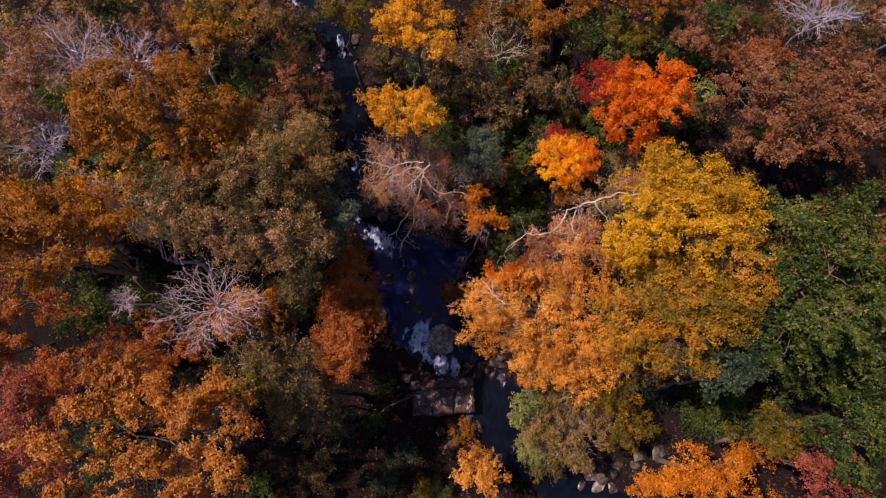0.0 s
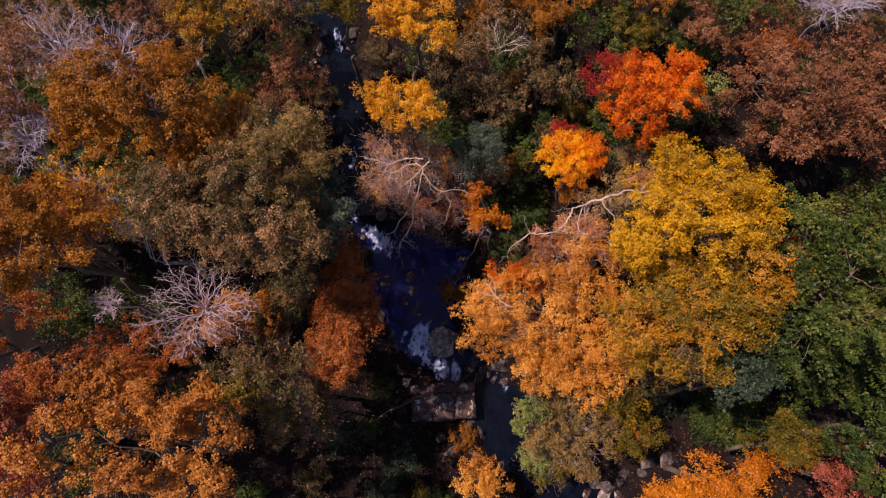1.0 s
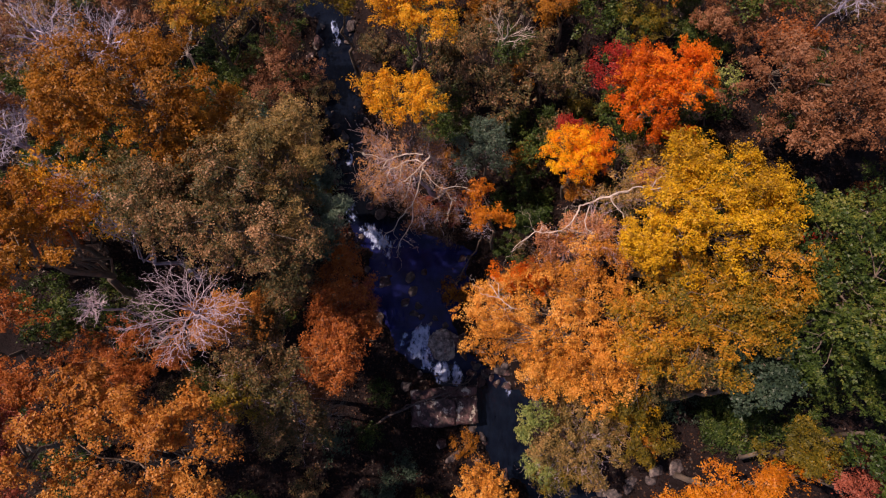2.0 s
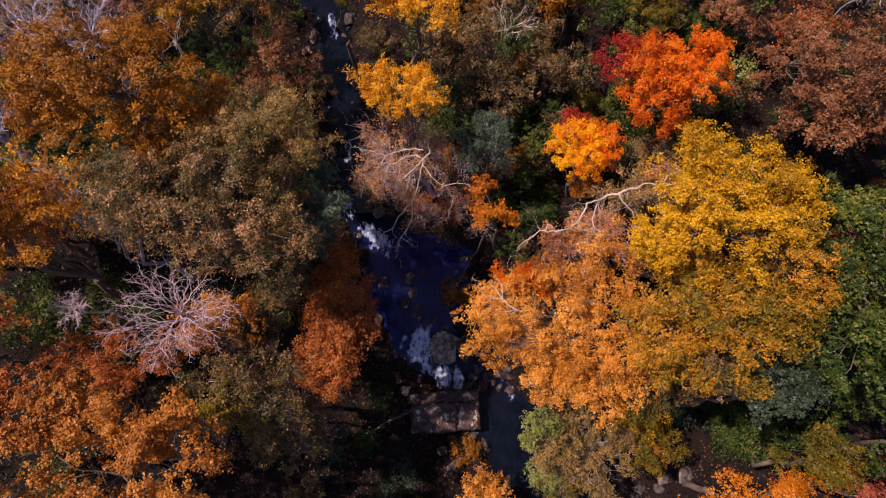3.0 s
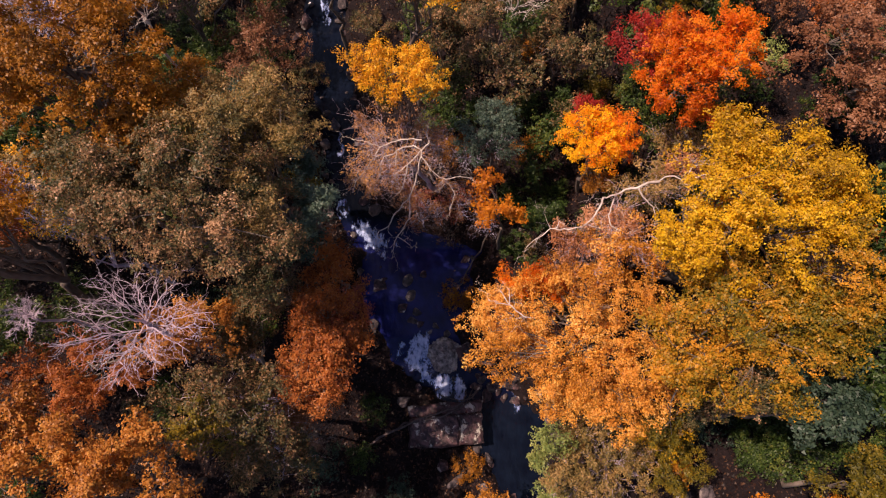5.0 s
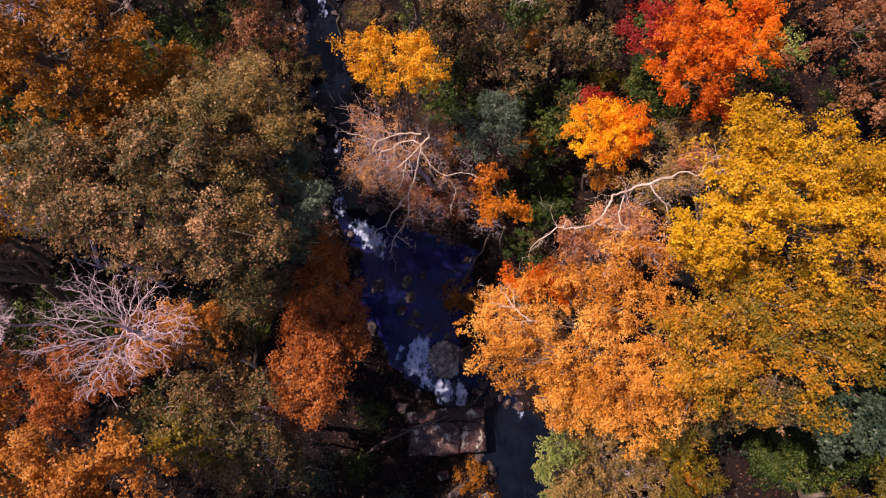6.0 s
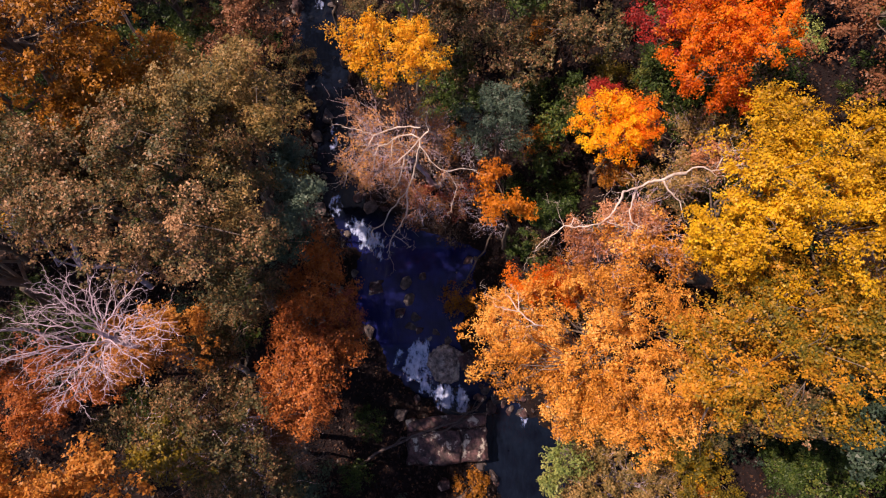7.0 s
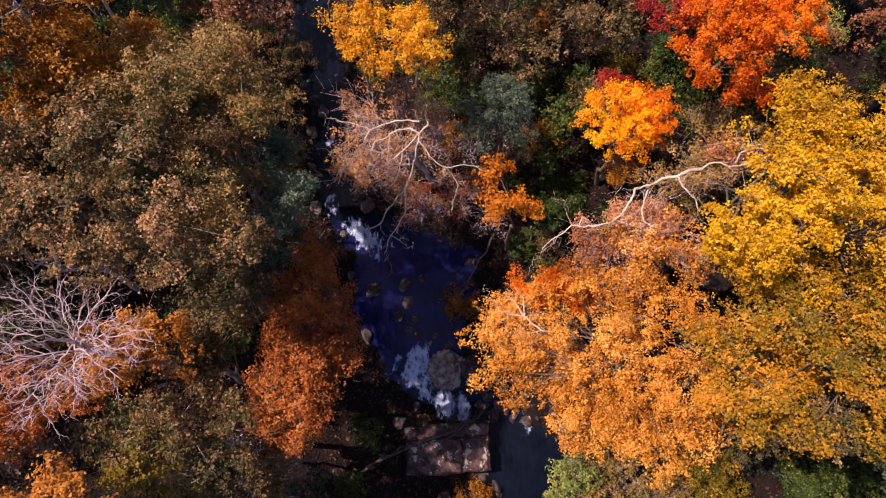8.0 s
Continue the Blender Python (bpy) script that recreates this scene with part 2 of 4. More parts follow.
def lumps(rng, d, rough=1.0, k=5):
    """An uneven factor for the directions d, so that no crown is a smooth ball."""
    f = np.zeros(len(d))
    for _ in range(k):
        f += np.clip(d @ unit(rng.normal(0, 1, 3)), 0, 1) ** 4 * rng.uniform(-0.35, 0.4)
    return 1 + rough * np.clip(f, -0.4, 0.4)


# ---- ground and stream ----
def along(table):
    ys, vs = zip(*table)
    return lambda y: np.interp(y, ys, vs)


stream_x = along([(-40, 30), (-14, 15), (-4, 9.5), (-1, 5.0), (0.5, 3.7), (2.5, 4.0), (4.4, 1.3), (6, -1.0), (8, -1.8), (10, -1.7),
                  (12.5, -1.7), (13.8, -3.8), (15, -5.8), (18.4, -6.3), (22, -6.8), (25, -7.8), (29, -7.8), (31, -10.5), (60, -30)])
stream_half = along([(-40, 3), (-4, 3), (-1, 2.0), (0.5, 1.9), (2.5, 2.2), (4.4, 2.4), (6, 2.2), (8, 2.4), (10, 3.6), (12.5, 3.7),
                     (13.8, 2.2), (15, 1.2), (18.4, 1.2), (22, 1.2), (25, 1.5), (29, 1.4), (60, 2)])
water_z = along([(-60, -1.6), (-3, -0.5), (4.2, -0.35), (4.8, -0.05), (5.6, 0.15), (6.2, 0.35), (7.2, 0.95), (12.7, 1.1), (13.6, 1.6),
                 (14.8, 2.0), (18.4, 2.4), (22, 2.8), (26.8, 3.2), (28.6, 4.1), (31, 4.4), (60, 6.5), (200, 8)])


def waves(x, y, s, seed):
    r = np.random.default_rng(seed)
    z = 0
    for i in range(7):
        a, f = r.uniform(0, 6.28), s * r.uniform(0.6, 2.4)
        z = z + np.sin(f * (x * math.cos(a) + y * math.sin(a)) + r.uniform(0, 6.28)) / 7
    return z


def ground_z(x, y):
    x, y = np.asarray(x, float), np.asarray(y, float)
    d = np.abs(x - stream_x(y)) - stream_half(y) * (1 + 0.25 * waves(x, y, 1.1, 5)) + 0.55 * waves(x, y, 2.6, 6) + 0.3 * waves(x, y, 6.0, 7)
    bank = np.where(d < 0, np.maximum(-0.55, d * 0.6), 0.9 * (1 - np.exp(-np.maximum(d, 0) / 1.2)) + 0.19 * np.minimum(np.maximum(d, 0), 22))
    # a low gravel bar lies under and beside the slab
    bar = 0.8 * np.exp(-((y - 1.0) / 3.6) ** 2) * np.exp(-((x + 2.2) / 4.5) ** 2)
    bank = np.where(d > 0, bank * (1 - bar), bank)
    rough = np.clip(d, 0, 2) / 2 * (0.45 * waves(x, y, 0.7, 3) + 0.25 * waves(x, y, 2.2, 4))
    return water_z(y) + bank + rough


def axis(lo, hi, step, far):
    inner = np.arange(lo, hi + step, step)
    grow = np.cumsum(step * 1.5 ** np.arange(1, 40))
    grow = grow[grow < far]
    return np.concatenate([(lo - grow)[::-1], inner, hi + step + grow])


def sheet(name, xs, ys, zf, material):
    gx, gy = np.meshgrid(xs, ys)
    v = np.stack([gx, gy, zf(gx, gy)], -1).reshape(-1, 3)
    w, h = len(xs), len(ys)
    i, j = np.meshgrid(np.arange(h - 1), np.arange(w - 1), indexing="ij")
    q = np.stack([i * w + j, i * w + j + 1, (i + 1) * w + j + 1, (i + 1) * w + j], -1).reshape(-1, 4)
    return mesh_of(name, v, q, material, True)


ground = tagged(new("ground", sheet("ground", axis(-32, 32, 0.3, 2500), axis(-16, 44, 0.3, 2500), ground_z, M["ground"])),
                "forest floor of brown fallen leaves, darkened in colour for canopy shade", "ground", kind="structure")


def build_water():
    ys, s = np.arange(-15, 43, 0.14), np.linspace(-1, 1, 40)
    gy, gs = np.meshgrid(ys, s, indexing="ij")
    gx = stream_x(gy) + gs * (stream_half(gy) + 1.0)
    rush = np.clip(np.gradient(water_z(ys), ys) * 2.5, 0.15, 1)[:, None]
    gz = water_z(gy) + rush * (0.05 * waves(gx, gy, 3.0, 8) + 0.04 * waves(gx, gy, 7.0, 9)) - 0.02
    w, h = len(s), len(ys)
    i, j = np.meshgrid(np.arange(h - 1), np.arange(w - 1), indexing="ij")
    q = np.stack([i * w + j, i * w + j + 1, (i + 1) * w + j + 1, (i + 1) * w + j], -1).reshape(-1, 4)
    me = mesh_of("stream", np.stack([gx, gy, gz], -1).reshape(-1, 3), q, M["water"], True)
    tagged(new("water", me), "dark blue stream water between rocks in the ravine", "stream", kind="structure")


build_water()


def cascade(y0, x0, y1, x1, wide0, wide1, thick, seed):
    """A rush of white water from (x0, y0) down to (x1, y1)."""
    k, w = 40, 26
    t, s = np.meshgrid(np.linspace(0, 1, k), np.linspace(-1, 1, w), indexing="ij")
    half = wide0 + (wide1 - wide0) * t
    cx, cy = x0 + (x1 - x0) * t, y0 + (y1 - y0) * t
    d = np.array([x1 - x0, y1 - y0]) / math.hypot(x1 - x0, y1 - y0)
    x, y = cx - d[1] * s * half, cy + d[0] * s * half
    edge = np.clip(1 - s ** 2, 0, 1) * np.clip(np.minimum(t, 1 - t) * 4, 0, 1)
    z = water_z(y) + 0.04 + edge * (0.10 + 0.10 * waves(x, y, 5.0, seed) + 0.06 * waves(x, y, 11.0, seed + 1))
    i, j = np.meshgrid(np.arange(k - 1), np.arange(w - 1), indexing="ij")
    q = np.stack([i * w + j, i * w + j + 1, (i + 1) * w + j + 1, (i + 1) * w + j], -1).reshape(-1, 4)
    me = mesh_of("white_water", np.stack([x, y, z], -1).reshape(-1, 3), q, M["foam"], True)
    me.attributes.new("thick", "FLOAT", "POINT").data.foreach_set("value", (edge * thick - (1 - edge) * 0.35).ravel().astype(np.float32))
    tagged(new("cascade", me), "foaming water rushing over rocks in the stream, tinted with skylight blue", "cascade", group="cascades of the stream")


cascade(7.8, -1.2, 5.1, -1.9, 0.5, 1.2, 0.40, 21)
cascade(7.2, -2.2, 5.9, -2.9, 0.3, 0.5, 0.05, 29)
cascade(6.0, -1.5, 4.4, -0.7, 0.6, 0.8, 0.22, 22)
cascade(5.3, -0.7, 4.0, 0.5, 0.6, 1.0, 0.42, 30)
cascade(5.4, 0.5, 3.4, 1.1, 0.35, 0.6, 0.36, 23)
cascade(14.5, -5.8, 12.0, -3.2, 0.45, 1.1, 0.26, 24)
cascade(15.7, -6.3, 14.2, -6.2, 0.3, 0.5, 0.20, 25)
cascade(29.0, -7.9, 26.8, -7.6, 0.3, 0.45, 0.16, 26)
cascade(20.2, -6.7, 17.6, -6.3, 0.35, 0.5, 0.02, 27)
cascade(32.5, -11.8, 30.8, -11.2, 0.3, 0.4, 0.12, 28)
cascade(4.2, 4.2, 2.9, 4.1, 0.3, 0.35, 0.05, 31)


# ---- rocks ----
def rock(x, y, z, size, turn, seed, mat, label, name="rock", flat=0, crag=0.0, group="rocks in the stream", fine=3):
    r = np.random.default_rng(seed)
    bm = bmesh.new()
    bmesh.ops.create_icosphere(bm, subdivisions=fine, radius=1.0)
    planes = [(unit(r.normal(0, 1, 3)), r.uniform(0.6, 0.82) if crag else r.uniform(0.45, 0.72)) for _ in range(14 if crag else 20)]
    if flat:
        planes = [(np.array(n, float), 0.62) for n in ((1, 0, 0), (-1, 0.1, 0), (0, 1, 0.1), (0.1, -1, 0.15), (0.06, 0.08, 1))]
    for v in bm.verts:
        p = np.array(v.co) * (1.25 if flat else 1.0)
        for n, dist in planes:
            over = p @ n - dist
            if over > 0:
                p = p - n * over * 0.97
        q = Vector(p) * 1.7 + Vector((seed * 3.1, 0, 0))
        v.co = Vector(p * np.array(size)) * (1 + (0.18 if flat else 0.10) * noise.noise(q) + (0.07 + crag) * noise.noise(q * 2.6) + (0.04 + 0.6 * crag) * noise.noise(q * 6) + 0.4 * crag * noise.noise(q * 13))
    me = bpy.data.meshes.new(name)
    bm.to_mesh(me)
    bm.free()
    me.materials.append(mat)
    ob = new(name, me)
    ob.matrix_world = pose(x, y, z, *turn)
    return tagged(ob, label, "rock", group=group)


def slab():
    """A flat slab split by cracks into a ledge, a main block and a tilted end block."""
    nu, nv = 110, 64
    u, v = np.meshgrid(np.linspace(-1, 1, nu), np.linspace(-1, 1, nv), indexing="ij")
    x = 2.05 * u * (1 + 0.05 * waves(v, v, 3.0, 61)) + 0.10 * waves(v, v * 0, 7.0, 62) * np.abs(u)
    y = 1.12 * v * (1 + 0.07 * waves(u, u, 2.6, 63)) + 0.09 * waves(u, u * 0, 8.0, 64) * np.abs(v) + 0.10 * u
    back = 0.46 + 0.10 * waves(u, u * 0, 3.0, 65)
    side = 0.36 + 0.12 * waves(v, v * 0, 3.0, 66)
    ledge, end = v > back, (u > side) & (v <= back)
    z = 0.05 * v - 0.03 * u + np.where(ledge, -0.16, 0) + np.where(end, 0.10 - 0.25 * (u - side), 0)
    crack = np.minimum(np.abs(v - back), np.where(v <= back, np.abs(u - side) * 1.6, 1))
    z -= 0.20 * np.exp(-(crack / 0.035) ** 2)
    z += 0.035 * waves(x, y, 4.0, 67) + 0.025 * waves(x, y, 11.0, 68) + 0.015 * waves(x, y, 24.0, 69)
    rim = np.minimum(1 - np.abs(u), 1 - np.abs(v))
    z -= 0.16 * np.exp(-rim / 0.05)
    chip = np.clip(1.62 - (-u - v), 0, 0.2) / 0.2
    z -= 0.35 * (1 - chip)
    top = np.stack([x, y, z], -1)
    v3 = top.reshape(-1, 3)
    i, j = np.meshgrid(np.arange(nu - 1), np.arange(nv - 1), indexing="ij")
    q = np.stack([i * nv + j, (i + 1) * nv + j, (i + 1) * nv + j + 1, i * nv + j + 1], -1).reshape(-1, 4)
    ring = np.concatenate([np.arange(nu) * nv, (nu - 1) * nv + np.arange(1, nv), np.arange(nu - 2, -1, -1) * nv + nv - 1, np.arange(nv - 2, 0, -1)])
    edge, n0, k = v3[ring], len(v3), len(ring)
    rows = [edge * [1.03, 1.04, 0] + np.stack([0.05 * waves(edge[:, 0], edge[:, 1], 5.0, 70 + d)] * 2 + [np.full(k, -0.3 * d)], 1) for d in (1, 2, 3, 4, 5)]
    ids = np.concatenate([ring[None], n0 + np.arange(5 * k).reshape(5, k)])
    nxt = np.roll(ids, -1, axis=1)
    skirt = np.stack([ids[:-1], ids[1:], nxt[1:], nxt[:-1]], -1).reshape(-1, 4)
    ob = new("rock_slab", mesh_of("rock_slab", np.concatenate([v3, *rows]), np.concatenate([q, skirt]), M["rock_red"]))
    ob.matrix_world = pose(-0.02, 2.3, 0.98, 3, -2, 2)
    tagged(ob, "large cracked red-brown slab with pale lichen beside the pool", "rock", group="rocks in the stream")


slab()
rock(-0.05, 6.35, 0.6, (0.95, 1.2, 0.95), (8, 5, 20), 6, M["rock"], "grey lichen-covered boulder between two white cascades", "boulder", crag=0.06, fine=5)
rock(1.3, 6.4, 0.6, (0.85, 0.8, 0.75), (0, 12, 60), 8, M["rock_red"], "red-brown angular boulder beside the grey one", "boulder", crag=0.07, fine=4)
rock(2.2, 5.9, 0.6, (0.5, 0.4, 0.35), (0, 0, 10), 9, M["rock"], "small grey rock on the bank", "boulder")
rock(-0.9, 7.5, 0.75, (0.6, 0.5, 0.4), (0, 0, 35), 11, M["rock"], "grey rock at the head of the cascade", "boulder")
for k, (rx, ry, rs) in enumerate([(-3.9, 10.4, 0.55), (-2.3, 10.6, 0.5), (-2.0, 9.7, 0.42), (-2.6, 8.9, 0.45), (-1.7, 8.7, 0.5), (-2.0, 8.2, 0.35),
                                  (-1.5, 8.0, 0.3), (-0.6, 7.9, 0.35), (0.1, 7.4, 0.4), (-1.3, 11.0, 0.4), (0.5, 4.9, 0.3), (-2.4, 3.6, 0.5),
                                  (-1.6, 4.4, 0.35), (2.2, 4.9, 0.35), (2.7, 4.4, 0.45), (3.2, 4.6, 0.4), (2.9, 5.2, 0.4), (3.7, 4.7, 0.5),
                                  (-4.9, 15.4, 0.5), (-7.1, 14.6, 0.5), (-4.2, 14.9, 0.6), (-0.2, 0.1, 0.5), (0.5, -0.7, 0.45), (2.1, -1.0, 0.35),
                                  (2.6, 0.2, 0.3)] + [(5.9, -1.3, 0.4), (-6.9, 20.2, 0.6), (-5.4, 19.2, 0.5), (-7.4, 17.0, 0.5), (-6.0, 23.8, 0.6),
                                  (-9.0, 27.5, 0.7), (-6.6, 28.5, 0.7), (3.1, 18.0, 0.5), (4.6, 21.5, 0.6), (6.0, 2.6, 0.5), (6.3, 1.5, 0.6),
                                  (5.4, 4.2, 0.45), (9.6, -2.0, 0.7), (10.4, -2.9, 0.65), (11.2, -3.4, 0.6), (12.6, -1.4, 0.6), (13.6, -1.1, 0.65),
                                  (9.2, -3.3, 0.5), (11.4, -2.0, 0.5), (-6.3, 11.6, 0.4), (-5.9, 9.8, 0.4), (-5.6, 9.0, 0.35), (8.0, -2.6, 0.55)]):
    r = random.Random(k)
    rock(rx, ry, max(float(ground_z(rx, ry)), float(water_z(ry)) - 0.14) + rs * 0.2, (rs * r.uniform(0.9, 1.4), rs * r.uniform(0.7, 1.1), rs * r.uniform(0.6, 0.9)),
         (r.uniform(-15, 15), r.uniform(-15, 15), r.uniform(0, 360)), 40 + k, M["rock_wet"] if k % 3 else M["rock_red"],
         "wet grey rock lying in the stream bed" if k % 3 else "red-brown rock lying in the stream bed")


rock(9.76, -2.66, max(float(ground_z(9.76, -2.66)), float(water_z(-2.66))) + 0.08, (0.51, 0.41, 0.34), (0, 0, 0), 80, M["rock_wet"], "wet grey rock in the lower stream", crag=0.05)
rock(10.29, -3.41, max(float(ground_z(10.29, -3.41)), float(water_z(-3.41))) + 0.08, (0.58, 0.37, 0.34), (5, -4, 47), 81, M["rock"], "pale pinkish-grey rock in the lower stream", crag=0.05)
rock(11.18, -2.46, max(float(ground_z(11.18, -2.46)), float(water_z(-2.46))) + 0.08, (0.41, 0.37, 0.31), (10, -8, 94), 82, M["rock_wet"], "wet grey rock in the lower stream", crag=0.05)
rock(12.42, -1.97, max(float(ground_z(12.42, -1.97)), float(water_z(-1.97))) + 0.08, (0.41, 0.34, 0.27), (15, -12, 141), 83, M["rock_wet"], "wet grey rock in the lower stream", crag=0.05)


def bank_rocks():
    """Stones of all sizes along both edges of the stream."""
    r = random.Random(31)
    for k in range(95):
        y = r.uniform(-3.5, 30)
        side = r.choice((-1, 1))
        x = float(stream_x(y)) + side * float(stream_half(y)) * r.uniform(0.55, 1.25)
        s = 0.14 + 0.34 * r.random() ** 2
        rock(x, y, max(float(ground_z(x, y)), float(water_z(y)) - 0.1) + s * 0.2, (s * r.uniform(0.9, 1.5), s * r.uniform(0.7, 1.1), s * r.uniform(0.5, 0.9)),
             (r.uniform(-20, 20), r.uniform(-20, 20), r.uniform(0, 360)), 300 + k, M["rock_red"] if k % 2 else M["rock_wet"],
             "red-brown stone at the water's edge" if k % 2 else "grey stone at the water's edge", "stone", group="stones along the stream", fine=2)


bank_rocks()


def rubble():
    """Angular broken stones heaped on the bank beside the boulders."""
    r = random.Random(8)
    for k in range(85):
        x, y = r.uniform(1.5, 4.4), r.uniform(3.7, 9.4)
        s = 0.13 + 0.36 * r.random() ** 2
        rock(x, y, max(float(ground_z(x, y)), float(water_z(y)) - 0.1) + s * 0.2, (s * r.uniform(1.0, 1.7), s * r.uniform(0.6, 1.0), s * r.uniform(0.5, 0.8)),
             (r.uniform(-25, 25), r.uniform(-25, 25), r.uniform(0, 360)), 500 + k, M["rock_red"] if k % 3 else M["rock_wet"],
             "broken red-brown stone on the bank" if k % 3 else "broken grey stone on the bank", "stone", group="rubble on the bank", fine=2)


rubble()


# ---- fallen wood ----
def log(points, r0, r1, mat, label, twigs=0, seed=0):
    rng = np.random.default_rng(seed)
    base = tagged(new("fallen_log"), label, "log")
    t = Tubes()
    p = np.concatenate([bend(rng, a, b, 6, 0.03)[:-1] for a, b in zip(points, points[1:])] + [[points[-1]]])
    t.add(p, r0, r1, 8)
    part("stem", t.mesh("stem", mat), base)
    for i in range(twigs):
        a = p[rng.integers(len(p) // 3, len(p))]
        tw = Tubes()
        tw.add(bend(rng, a, a + rng.normal(0, 0.55, 3) + [0, 0, 0.35], 5, 0.12), r1 * 1.1, 0.012, 4)
        part("branch", tw.mesh("branch", mat), base)
    return base


log([(-4.8, 0.9, 0.7), (-1.6, 2.6, 1.08), (0.5, 3.2, 1.1), (2.0, 4.3, 0.9)], 0.07, 0.035, M["wet"], "dark wet fallen log lying across the slab", 4, 1)
log([(-3.4, 1.9, 0.7), (-0.2, 2.75, 1.06), (1.3, 3.5, 1.0)], 0.06, 0.03, M["wet"], "thin dark dead branch lying across the slab", 3, 2)
log([(5.3, 19.9, 4.3), (7.4, 21.3, 4.5), (10.2, 24.0, 5.2)], 0.32, 0.22, M["wet"], "thick dark fallen trunk on the forest floor", 2, 3)
log([(2.6, 13.2, 2.4), (1.2, 10.8, 1.9), (0.6, 9.7, 1.5)], 0.05, 0.02, M["bark"], "thin dead branch hanging over the pool", 3, 4)
log([(21.52, 12.18, 9.4), (23.27, 11.79, 9.6), (25.29, 11.88, 9.8)], 0.05, 0.03, M["pale"], "thin pale dead stem lodged among the trees", 7, 5)
log([(23.27, 11.79, 9.6), (24.3, 13.18, 10.2), (25.14, 13.6, 10.3)], 0.04, 0.02, M["plum"], "thin grey dead stem with a few side twigs", 6, 6)


# ---- trees ----
def crown_area(r):
    x, y, z = r
    return 4 * math.pi * (((x * y) ** 1.6 + (x * z) ** 1.6 + (y * z) ** 1.6) / 3) ** (1 / 1.6)


def tree(name, label, category, crown, radii, leaf, bark="bark", seed=0, foot=None, dense=1.0, clump=0.75, size=0.074, thick=None, gap=1.25, rough=1.0,
         lobes=(), bare=0.0, group="", low=-0.12, twiggy=0.0, white=()):
    """A tapered trunk, crooked limbs, and a crown of boughs, each bough a spray of sprigs with leaves.
    lobes: further crowns of the same tree, (centre, radii, leaf colour). white: big bare limbs, each a few points."""
    rng = np.random.default_rng(seed + 100)
    cx, cy, cz = crown
    bx, by = foot if foot else (cx + 0.06 * (cx - float(stream_x(cy))), cy + 0.15)
    bz = float(ground_z(bx, by)) - 0.15
    root = tagged(new(name), label, category, group)
    root.location = (bx, by, bz)
    o = np.array([bx, by, bz])
    top = np.array([cx, cy, cz + 0.2 * radii[2]])
    height = cz - bz
    thick = thick or 0.012 * height + 0.03 * max(radii)
    stem = bend(rng, o, top, 10, 0.025) - o
    t = Tubes()
    t.add(stem, thick, thick * 0.22, 9)
    part("trunk", t.mesh("trunk", M[bark]), root)
    for wide, points in white:
        tb = Tubes()
        path = np.concatenate([bend(rng, a, c, 5, 0.035)[:-1] for a, c in zip(points, points[1:])] + [[points[-1]]])
        tb.add(path - o, wide, wide * 0.45, 7)
        limb = part("limb", tb.mesh("limb", M["pale"]), root, "bleached crooked limb")
        for i in range(3, len(path), 4):
            a = path[i]
            tb = Tubes()
            sub = bend(rng, a, a + (unit(path[i] - path[i - 1]) * 0.7 + rng.normal(0, 0.6, 3) * [1, 1, 0.5]) * rng.uniform(0.3, 0.9), 7, 0.09)
            own = tb.add(sub - o, 0.009, 0.004, 4)
            for _ in range(6):
                j = int(rng.integers(2, 7))
                tb.add(bend(rng, sub[j], sub[j] + rng.normal(0, 0.17, 3), 4, 0.1) - o, 0.005, 0.002, 3, (*own, j))
            part("branch", tb.mesh("branch", M["pale"]), limb)
    for lc, lr, lf in [(crown, radii, leaf), *lobes]:
        lc, lr = np.array(lc, float), np.array(lr, float)
        area = crown_area(lr) * 0.55
        lr = np.maximum(lr - 0.6 * clump, 0.35 * lr)
        n = max(6, int(area / (clump * clump * 2.0 * gap)))
        d = unit(rng.normal(0, 1, (n * 6, 3)))
        d = d[d[:, 2] > low][:n]
        depth = np.where(rng.random(len(d)) < 0.25, rng.uniform(0.3, 0.65, len(d)), rng.uniform(0.8, 1.08, len(d)))
        pos = lc + d * lr * (depth * lumps(rng, d, rough))[:, None]
        # limbs: each takes the boughs that lie its way
        m = max(3, min(8, n // 5))
        heads = pos[rng.choice(len(pos), min(m, len(pos)), replace=False)]
        owner = np.argmin(np.linalg.norm(pos[:, None] - heads[None], axis=2), axis=1)
        for h in range(len(heads)):
            tb = Tubes()
            start = stem[int(rng.integers(4, 9))] + o
            path = bend(rng, start, lc + (heads[h] - lc) * 0.92, 7, 0.06, 0.05)
            own = tb.add(path - o, thick * 0.30, thick * 0.08, 5)
            for c in pos[owner == h]:
                j = int(rng.integers(3, 7))
                sub = bend(rng, path[j], c, 5, 0.07, 0.04)
                bough = tb.add(sub - o, thick * 0.10, 0.008, 3, (*own, j))
                for _ in range(int(0.4 + twiggy * 4)):
                    j = int(rng.integers(2, 5))
                    tb.add(bend(rng, sub[j], sub[j] + (unit(c - lc) + rng.normal(0, 0.7, 3)) * clump * rng.uniform(0.4, 1.1), 5, 0.14) - o, 0.007, 0.0025, 3, (*bough, j))
            part("limb", tb.mesh("limb", M[bark]), root)
        keep = rng.random(len(pos)) >= bare
        pos, d = pos[keep], d[keep]
        if not len(pos):
            continue
        # sprigs: along each bough, longest the way it grows, flat underneath
        k = 24
        r = clump * rng.uniform(0.6, 1.3, (len(pos), 1, 1))
        w = unit(d + [0, 0, 0.15] + rng.normal(0, 0.25, d.shape))[:, None]
        s = unit(np.cross(w, [0.1, 0.2, 1.0]))
        f = np.cross(s, w)
